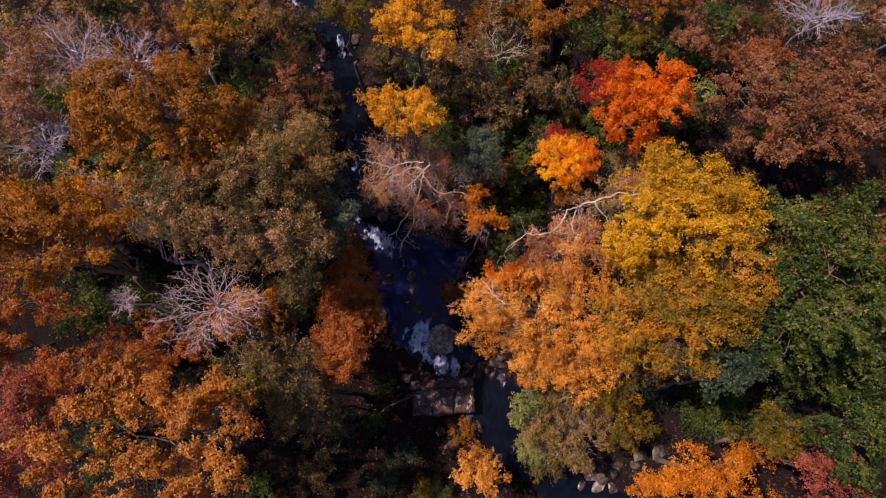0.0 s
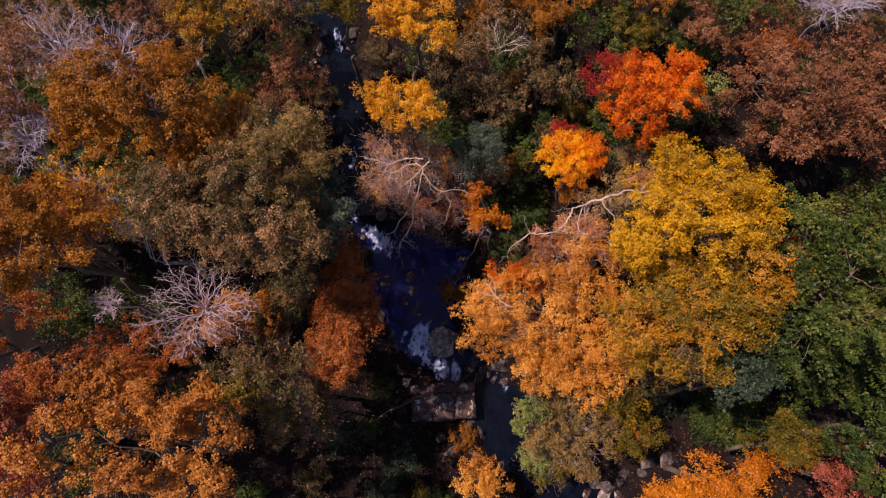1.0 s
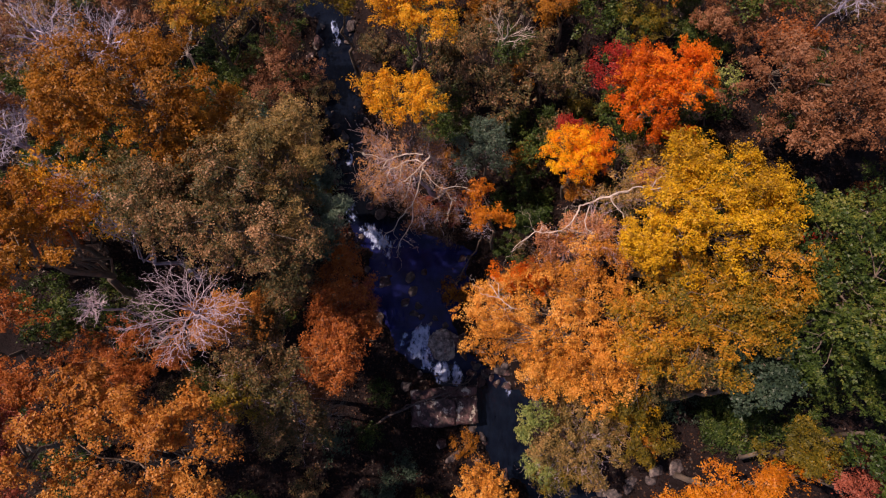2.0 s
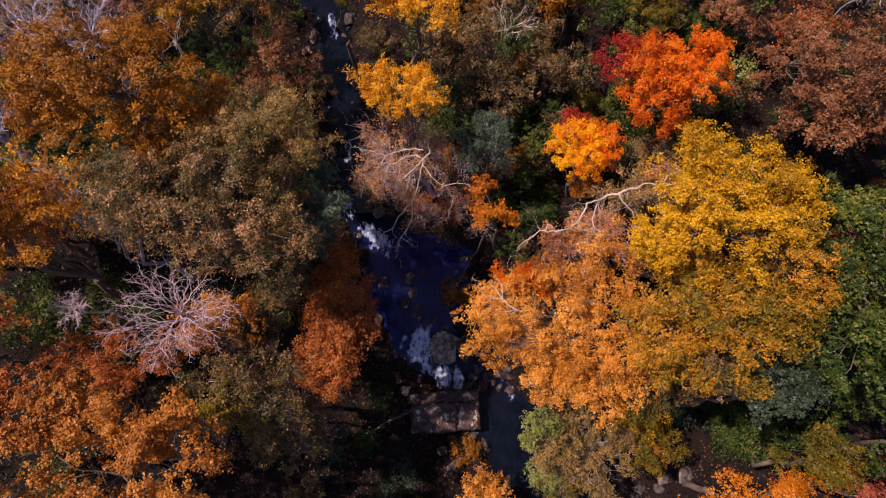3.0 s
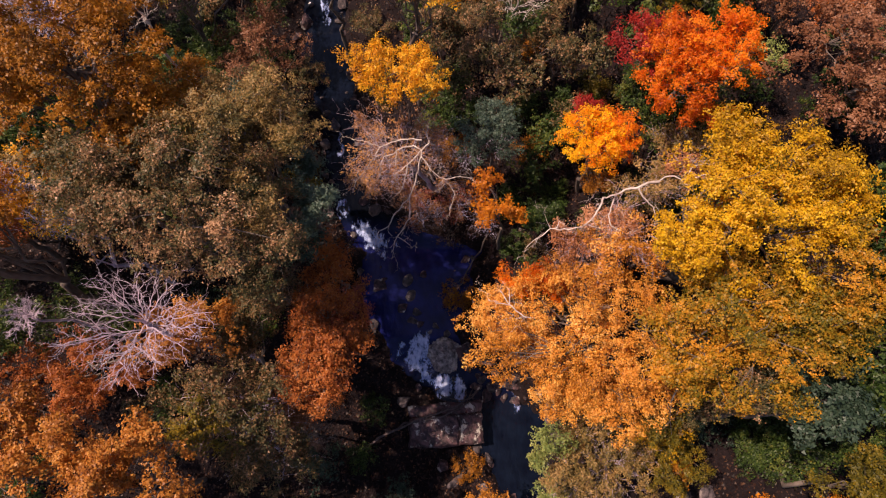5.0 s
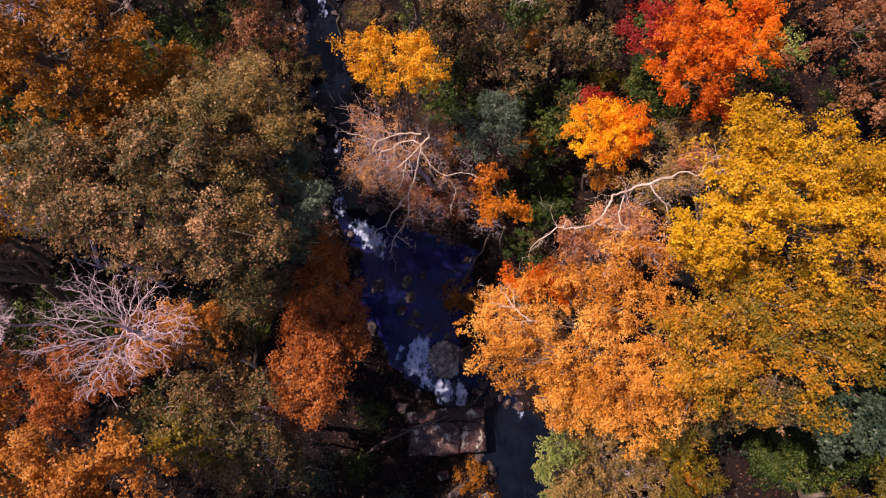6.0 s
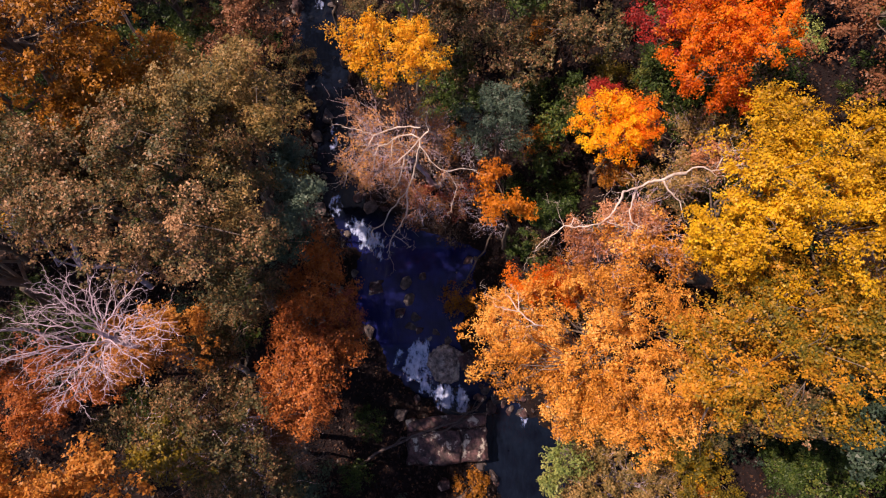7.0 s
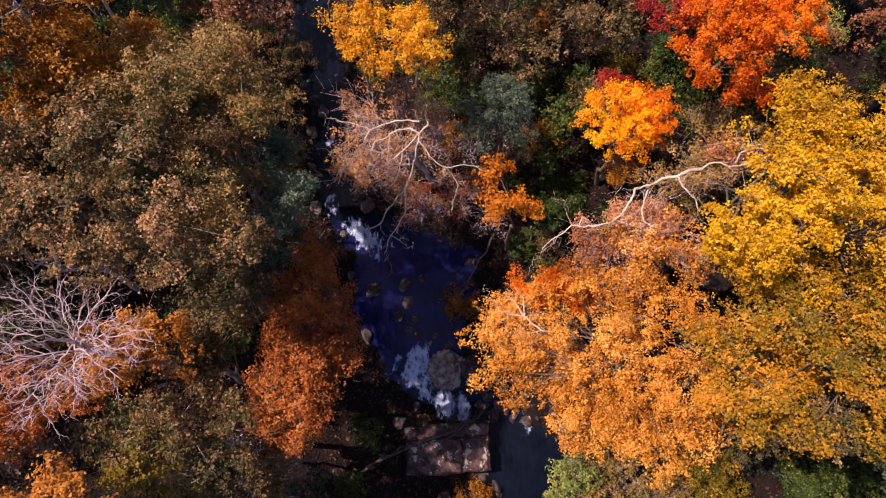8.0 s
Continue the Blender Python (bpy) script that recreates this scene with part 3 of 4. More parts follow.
        loc = unit(rng.normal(0, 1, (len(pos), k, 3)) + [0.3, 0, 0.6]) * rng.uniform(0.2, 1.0, (len(pos), k, 1)) ** 0.5
        shape = loc[..., :1] * w * 1.35 + loc[..., 1:2] * s * 0.85 + loc[..., 2:] * f * 0.65
        sp = (pos[:, None] + shape * r).reshape(-1, 3)
        out = unit(shape.reshape(-1, 3) * 0.7 + np.repeat(d, k, 0) * 0.5)
        per = max(3, int(area * 500 * dense * (0.072 / size) ** 2 / (n * k)))
        v, q = leaves(rng, sp - o, out, per, 0.035 + clump * 0.07, size)
        part("crown", mesh_of("crown", v, q, M[lf]), root)
    return root


def bare_tree(label, crown, radii, bark="silver", seed=0, foot=None, limbs=16, thick=0.17, leaf=None, twigs=9):
    """A leafless tree: limbs spread from the trunk into finer and finer twigs."""
    rng = np.random.default_rng(seed + 500)
    c, r = np.array(crown, float), np.array(radii, float)
    bx, by = foot if foot else (c[0] + 0.06 * (c[0] - float(stream_x(c[1]))), c[1] + 0.1)
    bz = float(ground_z(bx, by)) - 0.15
    root = tagged(new("bare_tree"), label, "tree", "bare trees")
    root.location = (bx, by, bz)
    o = np.array([bx, by, bz])
    fork = c - [0, 0, r[2] * 0.9]
    stem = np.concatenate([bend(rng, o, fork, 8, 0.02), bend(rng, fork, c + [0, 0, r[2] * 0.5], 6, 0.05)[1:]]) - o
    t = Tubes()
    t.add(stem, thick, thick * 0.2, 8)
    part("trunk", t.mesh("trunk", M[bark]), root)
    tips = []
    for i in range(limbs):
        a = 2.4 * i + rng.normal(0, 0.2)
        e = rng.uniform(-0.1, 0.85)
        flat = np.array([math.cos(a), math.sin(a), 0.0])
        start = stem[int(rng.integers(7, 11))] + o
        end = c + (flat * math.cos(e) + [0, 0, math.sin(e)]) * r * rng.uniform(0.62, 0.92)
        knee = start + (end - start) * [0.35, 0.35, 0.75] + flat * rng.normal(0, 0.08, 3)
        k = np.linspace(0, 1, 12)[:, None]
        path = start * (1 - k) ** 2 + knee * 2 * k * (1 - k) + end * k ** 2
        path[1:-1] += rng.normal(0, 0.035, (10, 3))
        tb = Tubes()
        tb.add(path - o, thick * 0.17, 0.006, 5)
        limb = part("limb", tb.mesh("limb", M[bark]), root)
        size = float(np.linalg.norm(end - start))
        for n in range(twigs):
            tb = Tubes()
            j = 3 + int(8 * (n + rng.random()) / twigs)
            d = unit(path[j] - path[j - 1])
            side = unit(np.cross(d, [0, 0, 1.0])) * (1 if n % 2 else -1)
            w = unit(d + side * rng.uniform(0.4, 1.0) + rng.normal(0, 0.25, 3) + [0, 0, 0.12])
            long = size * (0.20 + 0.40 * (1 - j / 11)) * rng.uniform(0.7, 1.25)
            sub = bend(rng, path[j], path[j] + w * long, 8, 0.04, 0.05)
            own = tb.add(sub - o, 0.011 * (1.3 - 0.5 * j / 11), 0.003, 4)
            tips.append(sub[-1])
            for m in range(7):
                j2 = 1 + int(6.9 * (m + rng.random()) / 7)
                d2 = unit(sub[j2] - sub[j2 - 1])
                w2 = unit(d2 + unit(np.cross(d2, [0.1, 0, 1.0])) * (1 if m % 2 else -1) * rng.uniform(0.4, 1.1) + rng.normal(0, 0.3, 3))
                tb.add(bend(rng, sub[j2], sub[j2] + w2 * long * rng.uniform(0.2, 0.45), 5, 0.06) - o, 0.0055, 0.002, 3, (*own, j2))
            part("branch", tb.mesh("branch", M[bark]), limb)
    if leaf:
        tips = np.array(tips)
        v, q = leaves(rng, tips - o, unit(tips - c), 14, 0.14, 0.085)
        part("crown", mesh_of("crown", v, q, M[leaf]), root, "a few remaining dry leaves")
    return root


# far bank, uphill of the slab, from the amber tree round to the stream
tree("oak_tree", "broad amber oak with thinning dull orange leaves", "tree", (-12.4, 13.2, 18.3), (3.4, 2.8, 2.4), "amber", "bark", 1,
     lobes=[((-10.4, 10.6, 16.6), (1.6, 1.5, 1.4), "amber"), ((-13.0, 10.6, 16.6), (1.5, 1.2, 1.2), "dry"), ((-14.8, 13.0, 17.8), (1.8, 1.6, 1.6), "amber"), ((-12.4, 15.6, 17.6), (1.5, 1.2, 1.3), "amber"), ((-10.6, 12.2, 17.2), (1.7, 1.9, 1.8), "amber"), ((-10.8, 14.2, 15.4), (2.0, 1.7, 1.5), "amber")])
tree("oak_tree", "large olive-brown oak with thinning leaves and pale twigs", "tree", (-8.6, 8.8, 17.0), (4.1, 2.5, 2.4), "olive", "bark", 2, twiggy=0.4, gap=0.95, size=0.064, dense=1.1,
     lobes=[((-10.8, 9.2, 17.4), (2.2, 2.0, 1.9), "olive"), ((-6.3, 7.9, 15.6), (1.6, 1.8, 1.8), "olive"), ((-6.0, 8.4, 16.9), (0.8, 0.6, 0.7), "dry"), ((-6.7, 10.2, 15.2), (1.3, 1.6, 1.3), "olive")])
tree("oak_tree", "tan and olive oak with sunlit leaves", "tree", (-7.3, 11.7, 16.2), (2.8, 1.9, 2.2), "dry", "bark", 3, twiggy=0.4, gap=1.0, size=0.064,
     lobes=[((-6.6, 12.3, 16.4), (1.7, 1.2, 1.5), "dry")])
tree("evergreen_tree", "slender blue-green evergreen beside the stream", "tree", (-5.4, 10.2, 13.8), (1.2, 2.1, 1.7), "mint", seed=4, clump=0.6, foot=(-6.6, 11.6), dense=0.7, gap=1.3, rough=1.3,
     lobes=[((-5.5, 11.8, 13.6), (0.9, 0.8, 0.8), "mint"), ((-6.0, 9.2, 12.4), (1.1, 1.2, 1.2), "teal")])
tree("maple_tree", "dull orange maple with dense leaves", "tree", (-16.7, 8.0, 17.2), (3.3, 3.2, 2.6), "amber", seed=5,
     lobes=[((-18.4, 8.8, 16.0), (2.2, 2.0, 1.8), "amber")])
tree("birch_tree", "thin birch with few remaining golden leaves", "tree", (-14.3, 9.6, 16.6), (2.0, 1.6, 1.3), "gold", "plum", 6, dense=0.5, bare=0.35, gap=2.2, twiggy=3.0, clump=0.6, thick=0.14,
     lobes=[((-16.4, 10.8, 16.8), (0.9, 0.8, 0.7), "gold"), ((-14.1, 9.4, 17.2), (0.7, 0.55, 0.5), "gold"), ((-13.2, 8.4, 16.2), (0.7, 0.6, 0.5), "gold")])
bare_tree("bare silver-pink tree with fine spreading twigs", (-10.0, 5.3, 15.8), (3.2, 2.9, 1.3), seed=7, limbs=16, foot=(-10.2, 5.7), thick=0.15, twigs=8)
bare_tree("small bare grey tree with fine twigs", (-14.1, 5.6, 15.4), (0.95, 0.95, 0.9), seed=8, limbs=12, thick=0.08, twigs=8)
tree("maple_tree", "rusty orange tree standing in shade", "tree", (-16.3, 4.2, 8.6), (3.6, 2.0, 1.9), "rust", seed=9,
     lobes=[((-10.0, 5.8, 12.2), (2.2, 2.0, 1.6), "copper")])
tree("maple_tree", "large copper-orange maple with open crown", "tree", (-11.3, -0.5, 15.4), (3.9, 2.9, 2.4), "copper", "bark", 10, clump=0.6, gap=1.5, dense=1.2, size=0.08, rough=1.3, twiggy=0.4, thick=0.13,
     lobes=[((-12.9, 1.9, 15.6), (2.2, 1.4, 1.5), "copper"), ((-10.1, 1.5, 15.6), (1.2, 1.2, 1.3), "copper")])
tree("maple_tree", "dusty red maple with dense leaves", "tree", (-17.6, -0.1, 14.8), (2.9, 2.9, 2.3), "pink", seed=11,
     lobes=[((-16.8, 2.3, 14.4), (1.8, 1.5, 1.5), "rust")])
tree("oak_tree", "small olive oak with browning leaves", "tree", (-8.2, 2.8, 11.3), (2.9, 2.2, 2.0), "olive", "silver", 12, twiggy=0.5, gap=0.95, dense=1.1,
     lobes=[((-7.0, 0.8, 9.4), (1.9, 1.4, 1.4), "olive"), ((-6.6, 2.8, 8.6), (1.5, 1.4, 1.2), "brown"), ((-8.9, 1.9, 12.8), (1.1, 1.0, 1.0), "lime")])
tree("maple_tree", "round rust-red maple beside the stream", "tree", (-4.8, 5.2, 10.4), (2.0, 2.5, 2.1), "rust", seed=13, clump=0.42, dense=1.2, gap=0.9, rough=0.5, foot=(-6.0, 5.6), twiggy=0.4, size=0.07,
     lobes=[((-5.1, 4.4, 11.2), (1.5, 1.7, 1.3), "rust"), ((-5.2, 7.2, 9.6), (1.6, 1.8, 1.5), "rust"), ((-4.2, 6.8, 9.8), (1.0, 1.3, 1.0), "pink")])
tree("maple_tree", "small dark red shrub-like maple at the water's edge", "tree", (-5.4, 9.6, 8.2), (1.1, 1.6, 1.6), "rust", seed=14, clump=0.5, dense=0.7)
tree("oak_tree", "low olive-brown oak between the red maple and the bare tree", "tree", (-9.1, 5.3, 9.0), (1.6, 1.7, 1.5), "olive", seed=114, twiggy=0.4,
     lobes=[((-7.7, 7.4, 10.0), (1.6, 1.7, 1.4), "olive")])
bare_tree("grey bare shrub with thin purple twigs", (-6.4, 1.7, 7.2), (1.7, 1.3, 1.2), "bark", seed=15, limbs=12, thick=0.08, twigs=8)
bare_tree("tall bare grey tree with tangled limbs", (-18.8, 18.2, 16.0), (3.4, 3.0, 1.6), "plum", seed=16, limbs=16, thick=0.25, twigs=9, leaf="tan")
bare_tree("bare grey tree with tangled limbs", (-15.4, 17.6, 16.0), (3.0, 2.4, 1.5), "plum", seed=17, limbs=15, thick=0.25, twigs=9)
bare_tree("leaning bare grey tree with thin limbs", (-19.4, 13.4, 15.4), (2.4, 2.6, 1.5), "plum", seed=18, limbs=12, thick=0.25, twigs=8)
tree("oak_tree", "tan oak with dry thinning leaves", "tree", (-20.4, 16.0, 16.3), (2.7, 3.4, 2.2), "brown", "silver", 19, dense=0.7, bare=0.2, twiggy=0.8)
tree("evergreen_tree", "dark green evergreen in the shade of bare trees", "tree", (-16.6, 13.3, 13.0), (2.0, 1.6, 2.2), "green", seed=20)
bare_tree("bleached dead snag with few white branches", (-11.6, 17.1, 16.6), (1.2, 1.5, 1.0), "pale", 21, limbs=6, thick=0.1, twigs=3)
tree("oak_tree", "brown and green oak in half shade", "tree", (-12.6, 21.6, 13.0), (3.2, 2.0, 2.2), "mixed", seed=22, dense=0.8,
     lobes=[((-9.8, 23.5, 12.4), (2.0, 1.6, 1.6), "olive")])
tree("oak_tree", "dark brown oak beside the stream", "tree", (-9.9, 20.6, 8.8), (2.2, 2.8, 2.2), "brown", seed=23, dense=0.8,
     lobes=[((-8.6, 18.0, 7.0), (1.5, 2.0, 1.6), "olive")])
tree("birch_tree", "yellow-green birch high on the bank", "tree", (-6.1, 24.6, 11.2), (1.9, 1.5, 1.8), "lime", seed=24, dense=0.7)

tree("oak_tree", "shaded brown oak at the edge of the clearing", "tree", (-19.6, 10.6, 12.0), (2.6, 2.4, 2.0), "rust", seed=101, dense=0.8)
tree("evergreen_tree", "dark evergreen under the bare limbs", "tree", (-19.2, 13.4, 11.0), (2.4, 2.0, 2.0), "green", seed=110)
tree("evergreen_tree", "dark evergreen near the amber oak", "tree", (-16.0, 11.2, 11.0), (2.0, 1.8, 1.8), "green", seed=111)
tree("oak_tree", "shaded rusty oak low on the slope", "tree", (-21.5, 4.6, 12.5), (2.8, 2.6, 2.2), "rust", seed=102, dense=0.8)
for k, (gx, gy, gz, gl) in enumerate([(-23.6, 14.8, 11.0, "olive"), (-25.0, 18.4, 11.5, "dry"), (-22.6, 20.4, 11.5, "dry"), (-24.0, 10.0, 11.0, "rust"), (-27.0, 22.4, 11.5, "dry"), (-22.6, 24.6, 12.0, "dry"), (-28.4, 17.0, 11.0, "olive"), (27.0, 19.4, 12.5, "brown"), (26.6, 24.0, 13.0, "brown"), (-18.4, 25.6, 12.0, "olive"), (24.4, 9.0, 10.0, "rust"), (25.0, 13.6, 11.0, "brown")]):
    tree("oak_tree", "oak with dry brown leaves at the edge of the clearing", "tree", (gx, gy, gz), (2.6, 2.3, 2.0), gl, seed=150 + k, dense=0.75, size=0.085)
tree("oak_tree", "tan oak among bare trees", "tree", (-15.6, 21.4, 13.0), (2.6, 1.8, 1.8), "brown", seed=103, dense=0.7, bare=0.15, twiggy=0.6)
tree("oak_tree", "dim brown oak above the stream", "tree", (-11.6, 25.2, 10.4), (2.2, 1.8, 1.8), "rust", seed=112, dense=0.6, bare=0.15, twiggy=0.6)
tree("evergreen_tree", "dark evergreen below bare limbs", "tree", (-22.4, 18.6, 11.0), (2.0, 1.8, 1.8), "green", seed=113)
tree("oak_tree", "dim olive-brown oak in a gap beside the snag", "tree", (-10.4, 16.4, 11.6), (1.9, 1.7, 1.5), "olive", seed=130, dense=0.9)
tree("evergreen_tree", "small blue-green evergreen in a gap beside the snag", "tree", (-9.0, 15.4, 12.4), (1.0, 1.0, 1.0), "mint", seed=114, clump=0.45, dense=0.8)
tree("evergreen_tree", "dark evergreen in a gap of the canopy", "tree", (-17.6, 15.6, 10.0), (2.4, 2.2, 2.2), "green", seed=104, dense=0.8)

for k, (gx, gy, gh, gr) in enumerate([(8.4, 17.4, 6.5, 1.6), (6.4, 18.6, 6.5, 1.5), (9.2, 13.4, 6.5, 1.5), (12.6, 13.6, 7.0, 1.6), (13.8, 15.6, 8.5, 1.7),
                                      (5.2, 13.0, 5.5, 1.4), (-13.0, 16.4, 9.5, 1.8), (16.0, 11.4, 8.0, 1.8), (-12.8, 19.6, 9.0, 1.8), (20.6, 3.2, 9.5, 2.2), (18.0, 3.2, 9.5, 1.8), (-22.0, 12.0, 10.5, 2.2), (11.4, 21.2, 8.5, 1.7), (12.4, 18.6, 8.5, 1.6), (10.2, 19.2, 8.0, 1.6), (20.6, 19.6, 11.0, 2.0), (0.6, 18.8, 6.5, 1.5), (19.4, 17.2, 9.5, 1.9)]):
    tree("evergreen_tree", "young dark evergreen in the shade between tall trees", "tree", (gx, gy, gh), (gr, gr * 0.9, gr), "green", seed=130 + k, group="young evergreens")

# between the stream and the fallen trunk
tree("birch_tree", "tall bright yellow birch", "tree", (-1.5, 20.4, 14.8), (2.4, 2.0, 1.8), "gold", "bark", 25, clump=0.45, gap=0.9, rough=0.7, size=0.066)
tree("birch_tree", "golden yellow birch leaning out from the stream bank", "tree", (-2.2, 15.9, 14.0), (2.4, 1.4, 1.4), "gold", "bark", 26, clump=0.42, gap=0.85, rough=0.6, dense=1.1, size=0.062, foot=(-1.4, 17.0))
tree("sycamore_tree", "thin tan sycamore with white limbs", "tree", (-2.5, 14.9, 9.6), (2.7, 2.4, 1.7), "tan", "silver", 27, dense=0.30, bare=0.05, twiggy=3.5, clump=0.7, size=0.07, thick=0.16,
     foot=(-0.4, 15.4), lobes=[((-3.8, 13.2, 9.0), (1.4, 1.4, 1.1), "tan"), ((-1.6, 13.0, 8.4), (1.2, 1.0, 0.9), "tan")],
     white=[(0.055, [(-0.4, 15.3, 7.5), (-0.3, 14.6, 10.2), (-0.72, 13.95, 11.9)]), (0.034, [(-0.72, 14.01, 11.81), (-1.06, 13.74, 11.7), (-1.08, 13.46, 11.59), (-0.85, 13.27, 11.42), (-0.68, 12.97, 11.31), (-0.3, 12.7, 11.15), (-0.03, 12.63, 11.04)]),
            (0.021, [(-0.03, 12.63, 11.04), (0.6, 12.81, 10.93), (1.21, 12.79, 10.82)]),
            (0.021, [(-0.03, 12.63, 11.04), (0.19, 12.52, 10.65), (0.42, 12.24, 10.32), (0.17, 11.61, 9.88)]),
            (0.034, [(-1.06, 13.74, 11.7), (-1.32, 13.56, 11.42), (-1.69, 13.36, 11.09), (-1.87, 12.81, 10.54), (-2.0, 12.54, 10.21), (-2.32, 12.3, 9.99)]),
            (0.029, [(-1.73, 13.31, 11.09), (-1.99, 13.12, 10.98), (-2.34, 12.94, 10.88)])] + [
            (0.034, [(-1.08, 13.46, 11.59), (-1.23, 13.07, 10.98), (-1.43, 12.62, 10.44), (-1.64, 12.24, 10.11), (-2.06, 11.81, 9.77), (-2.41, 11.52, 9.55), (-2.69, 11.04, 9.28), (-3.14, 10.87, 9.11), (-3.22, 10.64, 9.06), (-2.95, 10.4, 9.0)]),
            (0.029, [(-1.64, 12.24, 10.11), (-1.68, 11.39, 9.61), (-2.01, 10.88, 9.33), (-2.35, 10.43, 9.11), (-2.54, 9.89, 8.89)]),
            (0.014, [(-2.31, 10.6, 9.17), (-1.9, 10.4, 9.06), (-1.77, 10.28, 9.0)])] + [
            (0.031, [(-1.06, 13.74, 11.7), (-1.42, 13.95, 11.7), (-1.96, 13.87, 11.64), (-2.39, 13.62, 11.48), (-2.74, 13.59, 11.37), (-2.94, 13.25, 11.21), (-2.91, 12.79, 10.98)]),
            (0.021, [(-2.17, 13.73, 11.54), (-2.23, 13.34, 11.31), (-2.32, 12.81, 11.04)]),
            (0.021, [(-1.96, 13.87, 11.64), (-1.83, 13.62, 11.48), (-1.58, 13.56, 11.42)]),
            (0.031, [(-1.06, 14.17, 11.81), (-1.95, 14.2, 11.81), (-2.91, 13.92, 11.64), (-3.29, 13.4, 11.37), (-3.69, 12.91, 11.09), (-4.05, 12.58, 10.93), (-4.17, 12.12, 10.71)]),
            (0.021, [(-2.91, 13.92, 11.64), (-3.63, 14.21, 11.64), (-4.22, 14.34, 11.59)])] + [
            (0.021, [(-0.72, 14.01, 11.81), (-0.84, 14.44, 11.97), (-0.74, 14.85, 12.08)])])
tree("evergreen_tree", "grey-green pine with drooping needles", "tree", (2.1, 15.7, 10.0), (1.5, 1.8, 2.0), "mint", seed=28, clump=0.45, size=0.06, twiggy=1.5, rough=1.4)
tree("maple_tree", "small bright orange maple with two tufts", "tree", (2.4, 11.3, 10.5), (1.1, 0.9, 1.0), "pumpkin", seed=29, clump=0.42, foot=(3.2, 12.4),
     lobes=[((1.9, 12.6, 10.6), (0.8, 0.65, 0.7), "pumpkin")])
tree("oak_tree", "olive-brown oak with dark gaps", "tree", (2.6, 21.8, 9.2), (3.6, 2.6, 2.2), "olive", seed=30, dense=0.7, bare=0.15, twiggy=0.6,
     lobes=[((5.4, 20.8, 10.2), (1.8, 1.8, 1.5), "olive")])
bare_tree("dead tree with bleached crooked limbs", (3.4, 21.2, 12.4), (1.8, 1.7, 1.2), "pale", 31, limbs=8, thick=0.12, twigs=4)
tree("oak_tree", "brown oak with orange tips", "tree", (6.6, 24.4, 11.0), (2.6, 2.2, 2.0), "amber", seed=32, dense=0.8)

# the other bank
tree("maple_tree", "brilliant orange maple with glowing leaves", "tree", (6.7, 14.6, 10.8), (1.55, 1.6, 1.6), "orange", seed=33, clump=0.28, dense=1.4, gap=0.9, rough=0.25, size=0.06,
     lobes=[((7.8, 14.9, 10.6), (1.2, 1.4, 1.4), "ember"), ((6.7, 16.3, 10.9), (0.8, 0.6, 0.6), "crimson"), ((7.4, 13.2, 9.2), (0.9, 0.6, 0.6), "amber")])
tree("maple_tree", "flame-red maple with dense crown", "tree", (11.4, 17.0, 14.2), (1.7, 1.9, 1.7), "ember", seed=34, clump=0.4, dense=1.15, gap=0.95, rough=0.5, size=0.066,
     lobes=[((9.9, 16.6, 13.2), (2.0, 1.9, 1.7), "flame"), ((11.2, 15.3, 12.2), (1.2, 0.9, 1.0), "flame"), ((9.0, 18.3, 12.6), (1.5, 1.5, 1.3), "crimson"), ((10.0, 18.2, 13.4), (1.4, 1.2, 1.2), "flame")])
tree("oak_tree", "thin brown oak with many dry twigs between the maples", "tree", (11.0, 14.6, 10.0), (1.9, 1.5, 1.4), "dry", "silver", 901, dense=0.6, twiggy=2.0, clump=0.5, size=0.08,
     lobes=[((11.4, 13.2, 10.8), (1.7, 1.0, 1.1), "rose"), ((9.6, 13.2, 10.2), (1.5, 1.0, 1.0), "dry")])
tree("oak_tree", "massive brown oak with dry leaves", "tree", (18.3, 15.9, 15.0), (4.8, 3.2, 2.8), "brown", "bark", 35, dense=1.15, gap=0.95, rough=0.5, clump=0.65, size=0.08, foot=(19.4, 17.4),
     lobes=[((20.8, 15.4, 15.6), (3.0, 2.6, 2.2), "brown"), ((16.6, 13.9, 14.4), (1.9, 1.5, 1.5), "brown"), ((16.6, 18.4, 14.6), (1.8, 1.2, 1.3), "rust")])
tree("shrub", "pale green shrub between red and brown crowns", "shrub", (15.6, 19.1, 11.0), (0.8, 1.3, 0.9), "sage", "bark", 36, dense=0.5, clump=0.4)
bare_tree("bare grey tree with tangled twigs", (18.3, 19.4, 17.2), (2.8, 1.4, 1.4), "plum", seed=36, limbs=14, twigs=8, foot=(22.0, 23.5), thick=0.11)
bare_tree("pale bare tree with fine twigs", (22.6, 18.8, 17.0), (2.2, 1.6, 1.4), "silver", seed=37, limbs=12, twigs=8, foot=(26.5, 22.5), thick=0.11)
tree("evergreen_tree", "dark green evergreen behind the red maple", "tree", (14.4, 23.6, 9.2), (2.9, 2.4, 2.2), "green", seed=38,
     lobes=[((10.8, 23.2, 10.4), (1.9, 1.8, 1.6), "lime")])
tree("oak_tree", "brown and orange oak at the top of the bank", "tree", (12.4, 25.2, 12.4), (2.6, 1.8, 2.0), "amber", seed=39, dense=0.8)
tree("oak_tree", "rusty brown oak behind the massive one", "tree", (17.0, 22.6, 12.0), (3.0, 2.2, 2.0), "brown", seed=105)
tree("oak_tree", "olive oak at the top of the bank", "tree", (21.6, 22.6, 13.0), (3.0, 2.2, 2.0), "olive", seed=106)
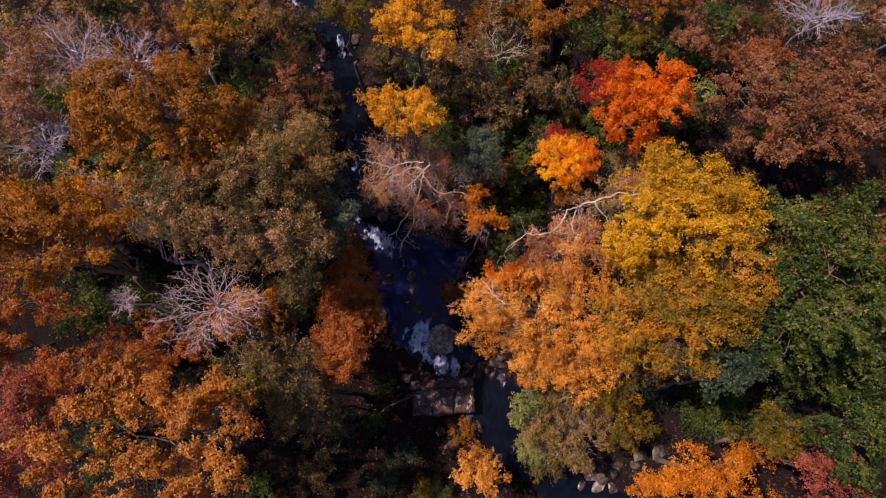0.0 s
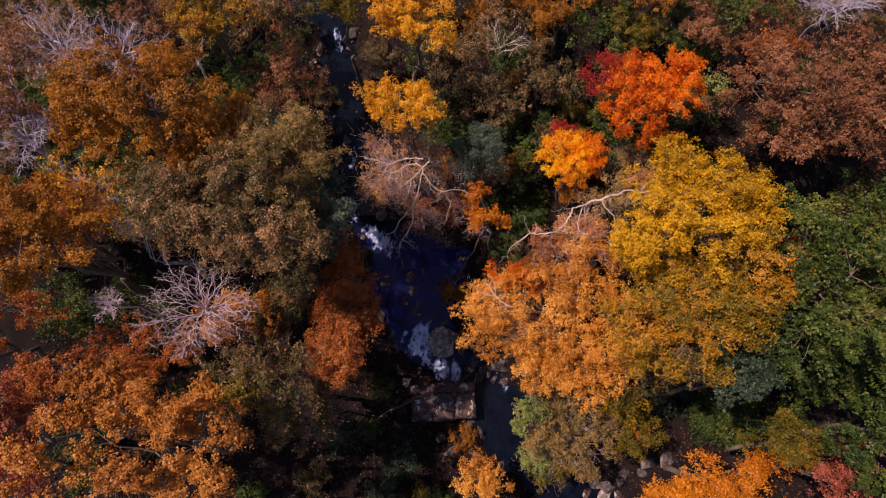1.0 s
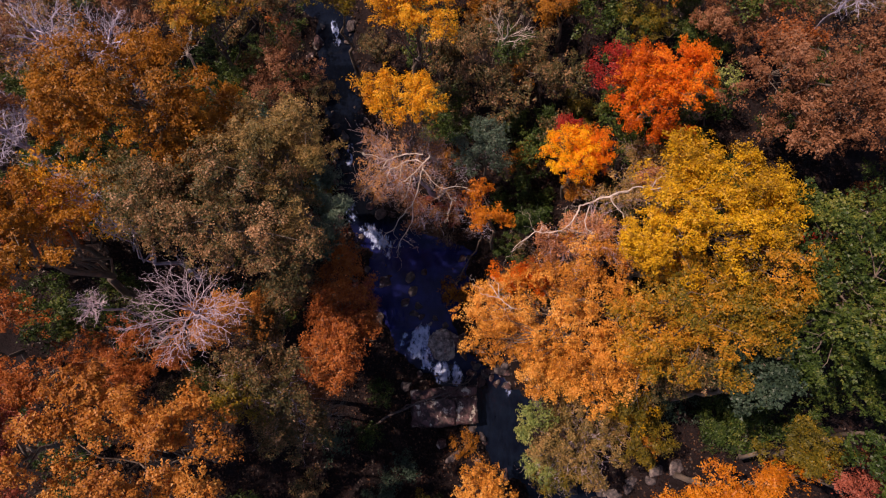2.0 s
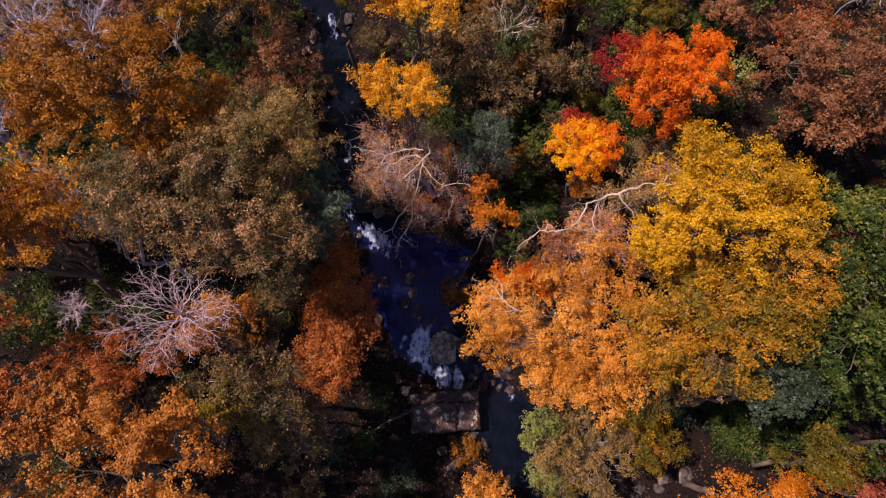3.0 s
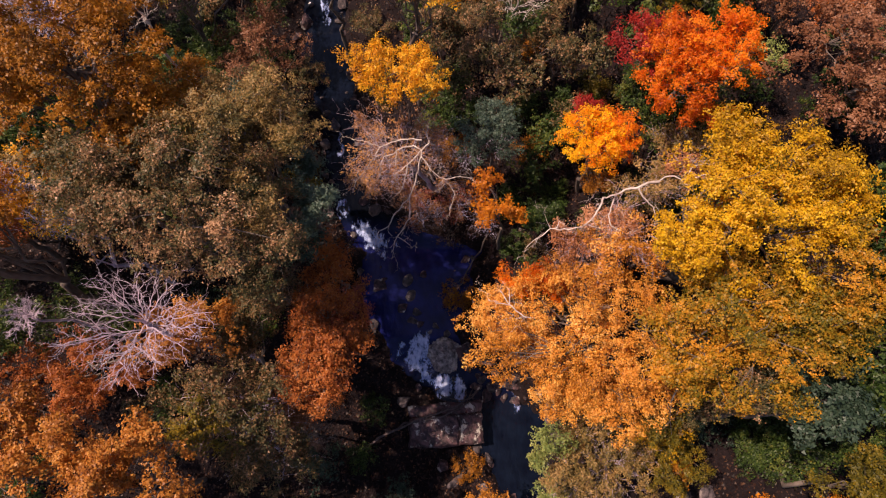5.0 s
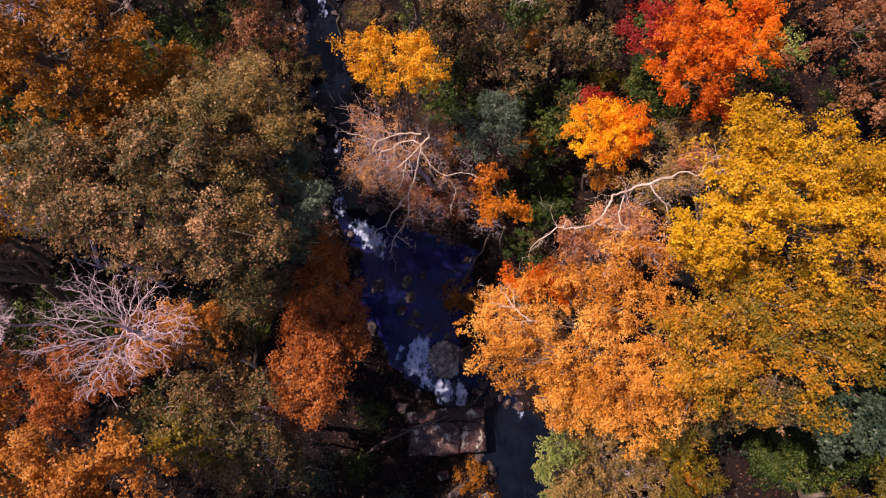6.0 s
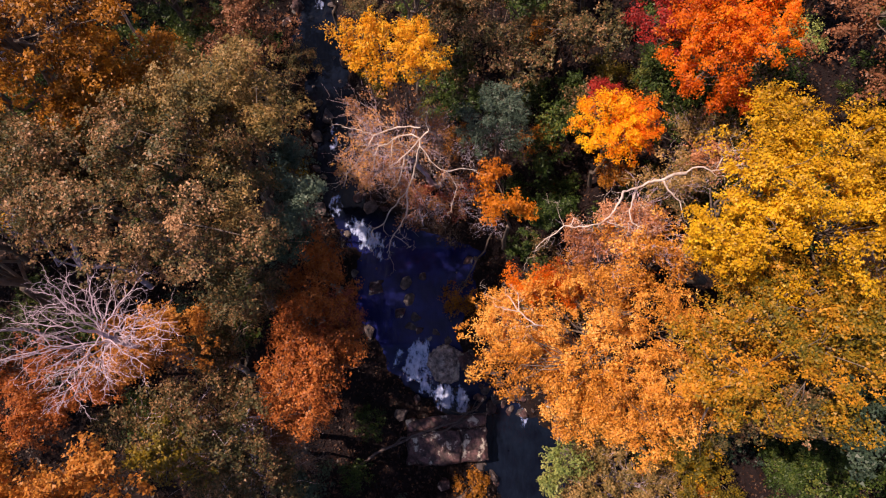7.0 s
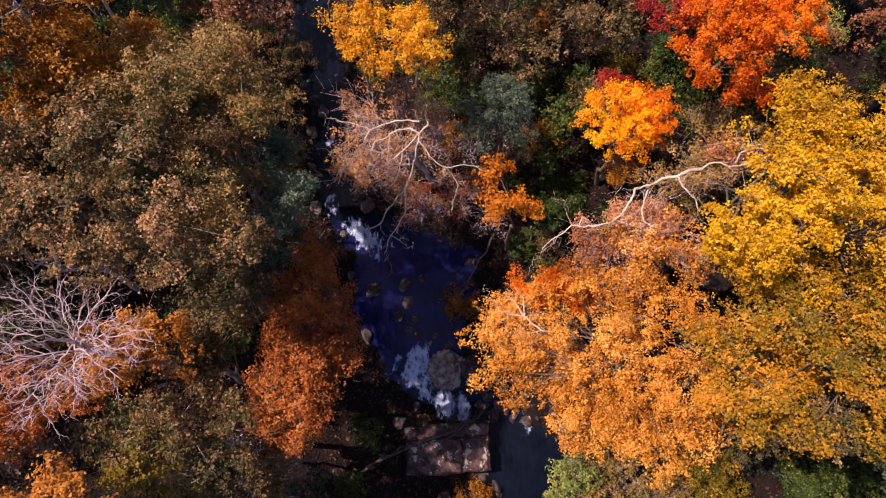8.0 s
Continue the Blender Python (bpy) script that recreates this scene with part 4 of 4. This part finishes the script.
tree("oak_tree", "dark oak in the shade of the massive one", "tree", (22.0, 11.6, 8.4), (2.8, 2.2, 1.8), "rust", seed=107, dense=0.6, bare=0.3, twiggy=1.0)
tree("evergreen_tree", "dark green undergrowth oak", "tree", (14.0, 12.4, 9.0), (1.9, 1.6, 1.6), "green", seed=109)
tree("maple_tree", "large golden yellow maple in full colour", "tree", (10.8, 9.2, 15.8), (3.3, 2.7, 2.4), "yellow", "bark", 40, foot=(11.4, 9.8), thick=0.26, dense=1.2, gap=0.85, clump=0.6, size=0.07,
     lobes=[((10.2, 11.5, 16.0), (1.6, 1.4, 1.4), "yellow"), ((12.3, 10.0, 16.6), (1.8, 1.6, 1.5), "yellow"), ((9.0, 8.4, 14.0), (1.8, 1.6, 1.5), "yellow"), ((11.2, 6.8, 14.0), (2.4, 1.5, 1.4), "mixed"), ((13.3, 7.6, 15.6), (1.4, 1.8, 1.6), "mixed")])
tree("maple_tree", "spreading pale orange maple over the pool", "tree", (6.4, 5.9, 9.4), (4.2, 3.1, 2.4), "peach", "bark", 41, foot=(5.9, 2.9), thick=0.24, dense=1.15, gap=0.9, clump=0.5, size=0.063,
     lobes=[((2.5, 6.8, 9.9), (1.6, 1.4, 1.1), "peach"), ((3.6, 5.2, 9.6), (1.7, 1.4, 1.1), "peach"), ((7.4, 3.5, 9.8), (2.3, 1.8, 1.6), "peach"), ((3.3, 8.3, 9.5), (1.3, 0.9, 0.9), "ember"), ((4.6, 8.2, 9.6), (1.0, 0.8, 0.8), "flame"), ((5.4, 3.6, 8.8), (1.8, 1.4, 1.2), "peach")],
     white=[(0.035, [(3.63, 6.38, 11.0), (3.16, 6.38, 11.3), (2.6, 6.84, 11.4), (2.22, 7.49, 11.2)]), (0.022, [(2.6, 6.84, 11.4), (2.18, 6.9, 11.4), (1.71, 7.1, 11.2)]), (0.02, [(2.6, 6.84, 11.4), (2.59, 7.23, 11.4), (2.58, 7.58, 11.3)]), (0.02, [(3.16, 6.38, 11.3), (2.8, 6.28, 11.3), (2.45, 6.36, 11.2)])])
# olive lower lobes: green leaves, plus the underside's shade put into their colour
tree("maple_tree", "orange and green maple turning colour", "tree", (10.4, 5.3, 14.2), (3.3, 2.3, 2.4), "mixed", "bark", 42, dense=1.1, clump=0.55, size=0.072, gap=0.95,
     lobes=[((12.3, 5.2, 15.4), (1.8, 1.6, 1.6), "mixed"), ((9.0, 4.6, 13.2), (1.9, 1.8, 1.6), "mixed"), ((11.6, 3.4, 13.6), (1.7, 1.2, 1.2), "olive"), ((10.6, 3.0, 10.0), (1.6, 1.0, 1.1), "olive"), ((9.2, 2.0, 8.8), (1.2, 0.8, 0.9), "lime"),
            ((14.9, 8.3, 15.3), (0.45, 0.8, 0.6), "crimson")])
tree("sycamore_tree", "dry pinkish sycamore with a crooked pale limb", "tree", (6.8, 10.3, 10.2), (2.9, 1.3, 1.4), "rose", "silver", 43, dense=0.75, bare=0.0, gap=1.0, twiggy=2.0, clump=0.55, size=0.068,
     foot=(9.8, 12.2), lobes=[((9.4, 12.3, 10.6), (1.6, 0.9, 1.0), "dry"), ((8.0, 9.4, 10.6), (2.3, 1.6, 1.4), "peach"), ((5.8, 8.6, 9.4), (1.7, 1.3, 1.2), "copper")],
     white=[(0.068, [(8.78, 11.72, 12.7), (8.3, 11.63, 12.8), (7.82, 11.4, 12.8), (7.37, 11.38, 12.7), (6.99, 11.22, 12.5), (6.53, 11.16, 12.4)]),
            (0.048, [(6.53, 11.16, 12.4), (6.39, 10.78, 12.2), (6.03, 10.29, 12.0), (5.71, 10.09, 11.8)]),
            (0.028, [(5.71, 10.09, 11.8), (5.16, 10.04, 11.6), (4.45, 10.16, 11.4), (4.17, 9.91, 11.3), (3.71, 9.67, 11.2), (3.4, 9.38, 11.1)]),
            (0.02, [(4.45, 10.16, 11.4), (4.36, 10.31, 11.5)]),
            (0.02, [(4.69, 10.12, 11.5), (4.79, 10.4, 11.6), (5.02, 10.27, 11.6)])] + [
            (0.022, [(5.92, 10.19, 11.8), (6.34, 10.08, 11.7), (6.69, 9.97, 11.7)]),
            (0.036, [(7.88, 11.42, 12.8), (8.03, 11.08, 12.7), (8.3, 10.81, 12.6), (8.49, 10.71, 12.5), (8.58, 10.37, 12.4)]),
            (0.036, [(7.07, 11.31, 12.3), (6.94, 10.93, 12.1), (6.79, 10.5, 12.0), (6.87, 10.11, 11.9), (7.09, 9.94, 11.9), (7.1, 9.72, 11.8)]),
            (0.025, [(7.09, 9.94, 11.9), (7.36, 9.84, 11.9), (7.28, 9.56, 11.8)]),
            (0.036, [(8.78, 11.72, 12.7), (9.06, 11.94, 12.7), (9.46, 11.98, 12.7), (9.73, 11.8, 12.7), (10.44, 11.93, 12.7), (10.96, 12.15, 12.7)])] + [
            (0.025, [(9.95, 11.94, 12.7), (10.25, 12.37, 12.7), (10.74, 12.55, 12.7), (11.07, 12.52, 12.7)])])
tree("oak_tree", "dense green oak not yet turned", "tree", (16.8, 6.4, 15.2), (3.0, 3.6, 2.8), "oak_green", seed=44, dense=1.2, clump=0.62, gap=1.6, size=0.105, rough=1.3, twiggy=0.3,
     lobes=[((15.0, 9.3, 15.8), (1.5, 1.5, 1.4), "oak_green"), ((17.4, 9.0, 15.0), (1.8, 1.5, 1.5), "oak_green"), ((15.6, 4.4, 14.4), (2.0, 2.4, 2.0), "oak_green"), ((18.8, 4.2, 14.6), (2.4, 2.2, 2.0), "oak_green"), ((19.8, 7.0, 14.8), (2.2, 2.4, 1.8), "oak_green")])
tree("oak_tree", "blue-green oak under the maple", "tree", (12.7, 2.5, 14.0), (1.7, 1.5, 1.5), "teal", seed=45, gap=1.5, clump=0.55, size=0.105, dense=1.1,
     lobes=[((11.9, 3.6, 13.4), (1.2, 1.0, 1.1), "teal"), ((14.2, 3.6, 13.4), (1.2, 1.2, 1.2), "teal")])
tree("oak_tree", "green oak with shaded leaves", "tree", (18.4, 0.6, 13.6), (2.4, 2.7, 2.2), "green", seed=46, clump=0.62, gap=1.6, size=0.105, dense=1.2, rough=1.3)
tree("maple_tree", "orange maple with dense rounded boughs", "tree", (13.3, -1.8, 10.0), (3.4, 1.6, 1.8), "pumpkin", seed=47,
     lobes=[((10.9, -2.6, 9.4), (1.6, 1.2, 1.3), "pumpkin")])
tree("maple_tree", "yellow-olive maple among orange ones", "tree", (15.8, -0.1, 10.8), (2.1, 1.5, 1.5), "lime", seed=48)
tree("maple_tree", "dusty red maple behind the orange one", "tree", (18.0, -1.6, 11.2), (1.9, 1.7, 1.6), "pink", seed=49)
tree("maple_tree", "low yellow-green maple over the rocks", "tree", (10.4, 0.9, 5.4), (2.2, 1.8, 1.5), "lime", seed=50, clump=0.5, foot=(11.0, 1.6),
     lobes=[((9.9, 1.9, 7.0), (1.1, 1.0, 0.9), "yellow"), ((11.0, 0.3, 4.9), (0.9, 0.7, 0.7), "amber")])
tree("oak_tree", "olive-tan shrubby oak on the bank", "tree", (7.6, 0.6, 5.6), (2.6, 2.5, 1.7), "dry", "silver", 51, twiggy=1.3, clump=0.5, foot=(8.4, 0.6), dense=0.95, gap=1.0,
     lobes=[((6.0, 1.9, 6.0), (1.3, 1.3, 1.1), "dry"), ((6.3, -1.4, 4.2), (1.5, 1.0, 1.0), "lime"), ((8.2, 2.2, 5.0), (1.5, 0.8, 0.9), "teal"), ((5.2, -0.9, 4.6), (0.8, 1.1, 0.9), "sage")])
tree("evergreen_tree", "pale green young tree leaning over the pool", "tree", (4.4, 1.2, 7.4), (1.05, 1.0, 1.0), "sage", seed=52, clump=0.4, foot=(6.6, 1.6),
     lobes=[((5.6, 0.4, 6.4), (1.3, 1.2, 1.1), "dry")])
tree("maple_tree", "small orange maple below the slab", "tree", (2.2, -2.2, 4.2), (1.7, 1.6, 1.4), "peach", seed=53, clump=0.45)


def shrub(label, x, y, r, leaf, seed, size=0.07, dense=0.8):
    z = float(ground_z(x, y))
    tree("shrub", label, "shrub", (x, y, z + r * 0.75), (r, r, r * 0.7), leaf, seed=seed, clump=max(0.25, r * 0.35), size=size, dense=dense,
         thick=0.035, foot=(x + 0.1, y), group="shrubs in the ravine", low=-0.6)


shrub("orange-brown shrub growing by the slab", 1.2, 0.1, 0.9, "amber", 61)
shrub("brown shrub hanging over the pool", 0.9, 9.7, 1.1, "amber", 62)
for k, (sx, sy, sr, sl) in enumerate([(-1.6, -3.4, 1.2, "lime"), (-0.2, -3.6, 1.0, "green"), (-3.4, -2.6, 1.2, "teal"), (-4.6, 0.6, 0.9, "green"), (-3.9, 3.2, 0.9, "green"),
                                      (-3.3, 16.6, 1.0, "tan"), (-1.6, 14.9, 0.9, "pink"), (0.4, 14.2, 1.0, "pink"), (-8.4, 16.0, 1.2, "lime"), (-8.6, 23.4, 1.3, "olive"),
                                      (4.6, 17.0, 1.2, "amber"), (6.2, 18.2, 1.2, "green"), (5.2, 22.8, 1.2, "amber"), (4.6, 13.2, 1.1, "green"), (5.0, 11.6, 1.0, "olive"),
                                      (4.3, 12.0, 1.1, "green"), (3.6, 14.2, 1.1, "green"), (8.0, 12.4, 1.3, "green"), (5.8, 14.2, 1.2, "green"), (4.4, 19.0, 1.3, "green"), (7.6, 18.0, 1.3, "green"), (12.8, 14.4, 1.3, "green"), (8.6, 19.8, 1.4, "lime"), (12.6, 19.8, 1.4, "green"), (13.4, 13.0, 1.3, "green")] + [(14.4, 15.8, 1.2, "crimson"), (17.4, 2.3, 1.4, "green"), (15.5, 1.4, 1.4, "green"), (16.0, 0.8, 1.4, "green"), (-12.3, 24.3, 1.6, "green"), (-10.6, 23.4, 1.4, "green"), (-15.4, 24.8, 1.6, "green"), (-13.8, 23.2, 1.5, "green"), (0.6, 17.6, 1.0, "amber"),
                                      (-10.5, -3.4, 1.3, "green"), (-7.4, -2.4, 1.2, "olive"), (-12.4, 8.2, 1.4, "teal"), (-14.6, 3.0, 1.3, "olive"), (21.6, 11.0, 1.4, "pink"),
                                      (-3.6, 21.6, 1.2, "lime"), (-4.4, 25.6, 1.4, "olive"), (3.0, 27.2, 1.6, "amber"), (0.2, 25.0, 1.4, "olive"), (9.4, 27.6, 1.6, "olive")]):
    shrub({"lime": "yellow-green shrub", "green": "dark green shrub", "teal": "blue-green shrub", "tan": "dry tan shrub", "pink": "dusty red shrub", "olive": "olive-brown shrub",
           "amber": "amber-brown shrub", "crimson": "dark red shrub"}[sl] + " on the shaded forest floor", sx, sy, sr, sl, 70 + k)


def undergrowth():
    """Low young trees and brush that fill the floor under the tall crowns."""
    rng = random.Random(77)
    kinds = [("olive", "olive-brown"), ("green", "dark green"), ("green", "dark green")]
    made = 0
    while made < 75:
        x, y = rng.uniform(-24, 25), rng.uniform(-6, 31)
        if abs(x - float(stream_x(y))) < float(stream_half(y)) + 2.2 or math.hypot(x + 1, y - 2) < 6.0 or (-4 < x < 7 and 9 < y < 19):
            continue
        leaf, word = rng.choice(kinds)
        h, r, wide = rng.uniform(2.0, 6.5), rng.uniform(1.2, 2.0), rng.uniform(0.8, 1.1)
        made += 1
        if (11 < x < 16 and y < 3) or (-12 < x < -2 and y < 1):
            continue
        tree("sapling", word + " young tree in the shade under taller crowns", "tree", (x, y, float(ground_z(x, y)) + h), (r, r * wide, r * 0.8), leaf,
             seed=200 + made, size=0.10, dense=0.6, clump=0.6, thick=0.06, group="young trees under the canopy")


undergrowth()
for k, (x, y, h, r, leaf, word) in enumerate([(5.4, 16.2, 3.2, 1.4, "green", "dark green"), (6.6, 17.4, 3.0, 1.3, "olive", "olive-brown"), (4.6, 15.0, 2.6, 1.2, "green", "dark green"), (8.8, 12.4, 3.6, 1.4, "olive", "olive-brown"),
                                            (9.6, 16.0, 4.0, 1.5, "green", "dark green"), (7.4, 20.4, 3.4, 1.5, "olive", "olive-brown"), (10.4, 20.8, 3.4, 1.5, "green", "dark green"), (12.2, 16.6, 3.8, 1.5, "green", "dark green"),
                                            (13.6, 18.8, 3.6, 1.6, "olive", "olive-brown"), (15.0, 13.2, 4.0, 1.5, "green", "dark green"), (4.0, 24.6, 4.0, 1.8, "olive", "olive-brown"), (8.4, 23.6, 4.0, 1.7, "green", "dark green"),
                                            (-11.6, 18.2, 4.0, 1.6, "olive", "olive-brown"), (-14.4, 20.0, 4.4, 1.7, "green", "dark green"), (-10.0, 25.0, 4.0, 1.6, "green", "dark green"), (-6.4, 0.4, 2.4, 1.2, "teal", "blue-green"),
                                            (-3.2, -4.6, 2.2, 1.3, "green", "dark green"), (-2.2, -1.2, 1.8, 0.9, "teal", "blue-green")] + [
                                            (0.4, 20.6, 3.4, 1.4, "olive", "olive-brown"), (-18.6, 8.2, 1.5, 1.6, "green", "dark green"), (-16.6, 7.0, 1.4, 1.5, "green", "dark green"), (18.8, 0.4, 3.0, 1.8, "green", "dark green"), (16.6, 1.6, 2.0, 1.6, "green", "dark green"), (13.4, 2.4, 1.2, 1.4, "teal", "blue-green"), (-1.6, 23.6, 3.6, 1.5, "green", "dark green")]):
    tree("sapling", word + " young tree in the shade under taller crowns", "tree", (x, y, float(ground_z(x, y)) + h), (r, r, r * 0.8), leaf, seed=950 + k, size=0.10, dense=0.7, clump=0.5, thick=0.05,
         group="young trees under the canopy")
for k, (bx, by, bz, leaf) in enumerate([(0.2, 13.9, 4.6, "tan"), (-1.4, 13.6, 4.2, "rose"), (1.6, 14.3, 5.0, "pink"), (-0.5, 15.2, 5.0, "tan"), (-2.8, 15.8, 5.2, "rose"), (-4.4, 17.6, 5.4, "tan")]):
    tree("shrub", "thin purple-brown shrub with few dry leaves", "shrub", (bx, by, bz), (1.3, 1.1, 1.0), leaf, "plum", 640 + k, dense=0.3, bare=0.35, clump=0.45, twiggy=1.6, thick=0.06,
         group="brush above the pool")
for k, (bx, by, bz, br) in enumerate([(0.6, 14.6, 3.6, 1.3), (-0.6, 13.9, 3.0, 1.2), (1.6, 15.2, 4.0, 1.2), (-3.0, 17.4, 4.2, 1.2), (3.6, 9.4, 3.6, 1.2), (3.4, 8.0, 3.4, 1.0), (-5.8, 12.0, 3.4, 0.9), (1.2, 16.8, 5.0, 1.4), (-0.6, 16.2, 4.8, 1.4), (2.2, 13.2, 4.2, 1.3), (0.2, 12.8, 3.6, 1.2), (2.8, 17.6, 5.4, 1.3)]):
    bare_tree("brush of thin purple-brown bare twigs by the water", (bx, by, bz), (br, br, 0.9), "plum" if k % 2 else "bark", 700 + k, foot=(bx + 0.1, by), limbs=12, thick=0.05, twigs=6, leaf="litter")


# ---- fallen leaves ----
def litter():
    rng = np.random.default_rng(9)
    n = 90000
    x, y = rng.uniform(-24, 24, n), rng.uniform(-8, 34, n)
    keep = np.abs(x - stream_x(y)) > stream_half(y) * rng.uniform(0.75, 1.1, n)
    x, y = x[keep], y[keep]
    c = np.stack([x, y, ground_z(x, y) + 0.03], 1)
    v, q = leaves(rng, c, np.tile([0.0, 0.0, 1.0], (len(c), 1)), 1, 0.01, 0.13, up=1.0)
    tagged(new("leaf_litter", mesh_of("leaf_litter", v, q, M["litter"])), "brown and tan fallen leaves strewn over the ground, darkened for shade", "fallen leaves", kind="stuff")


litter()
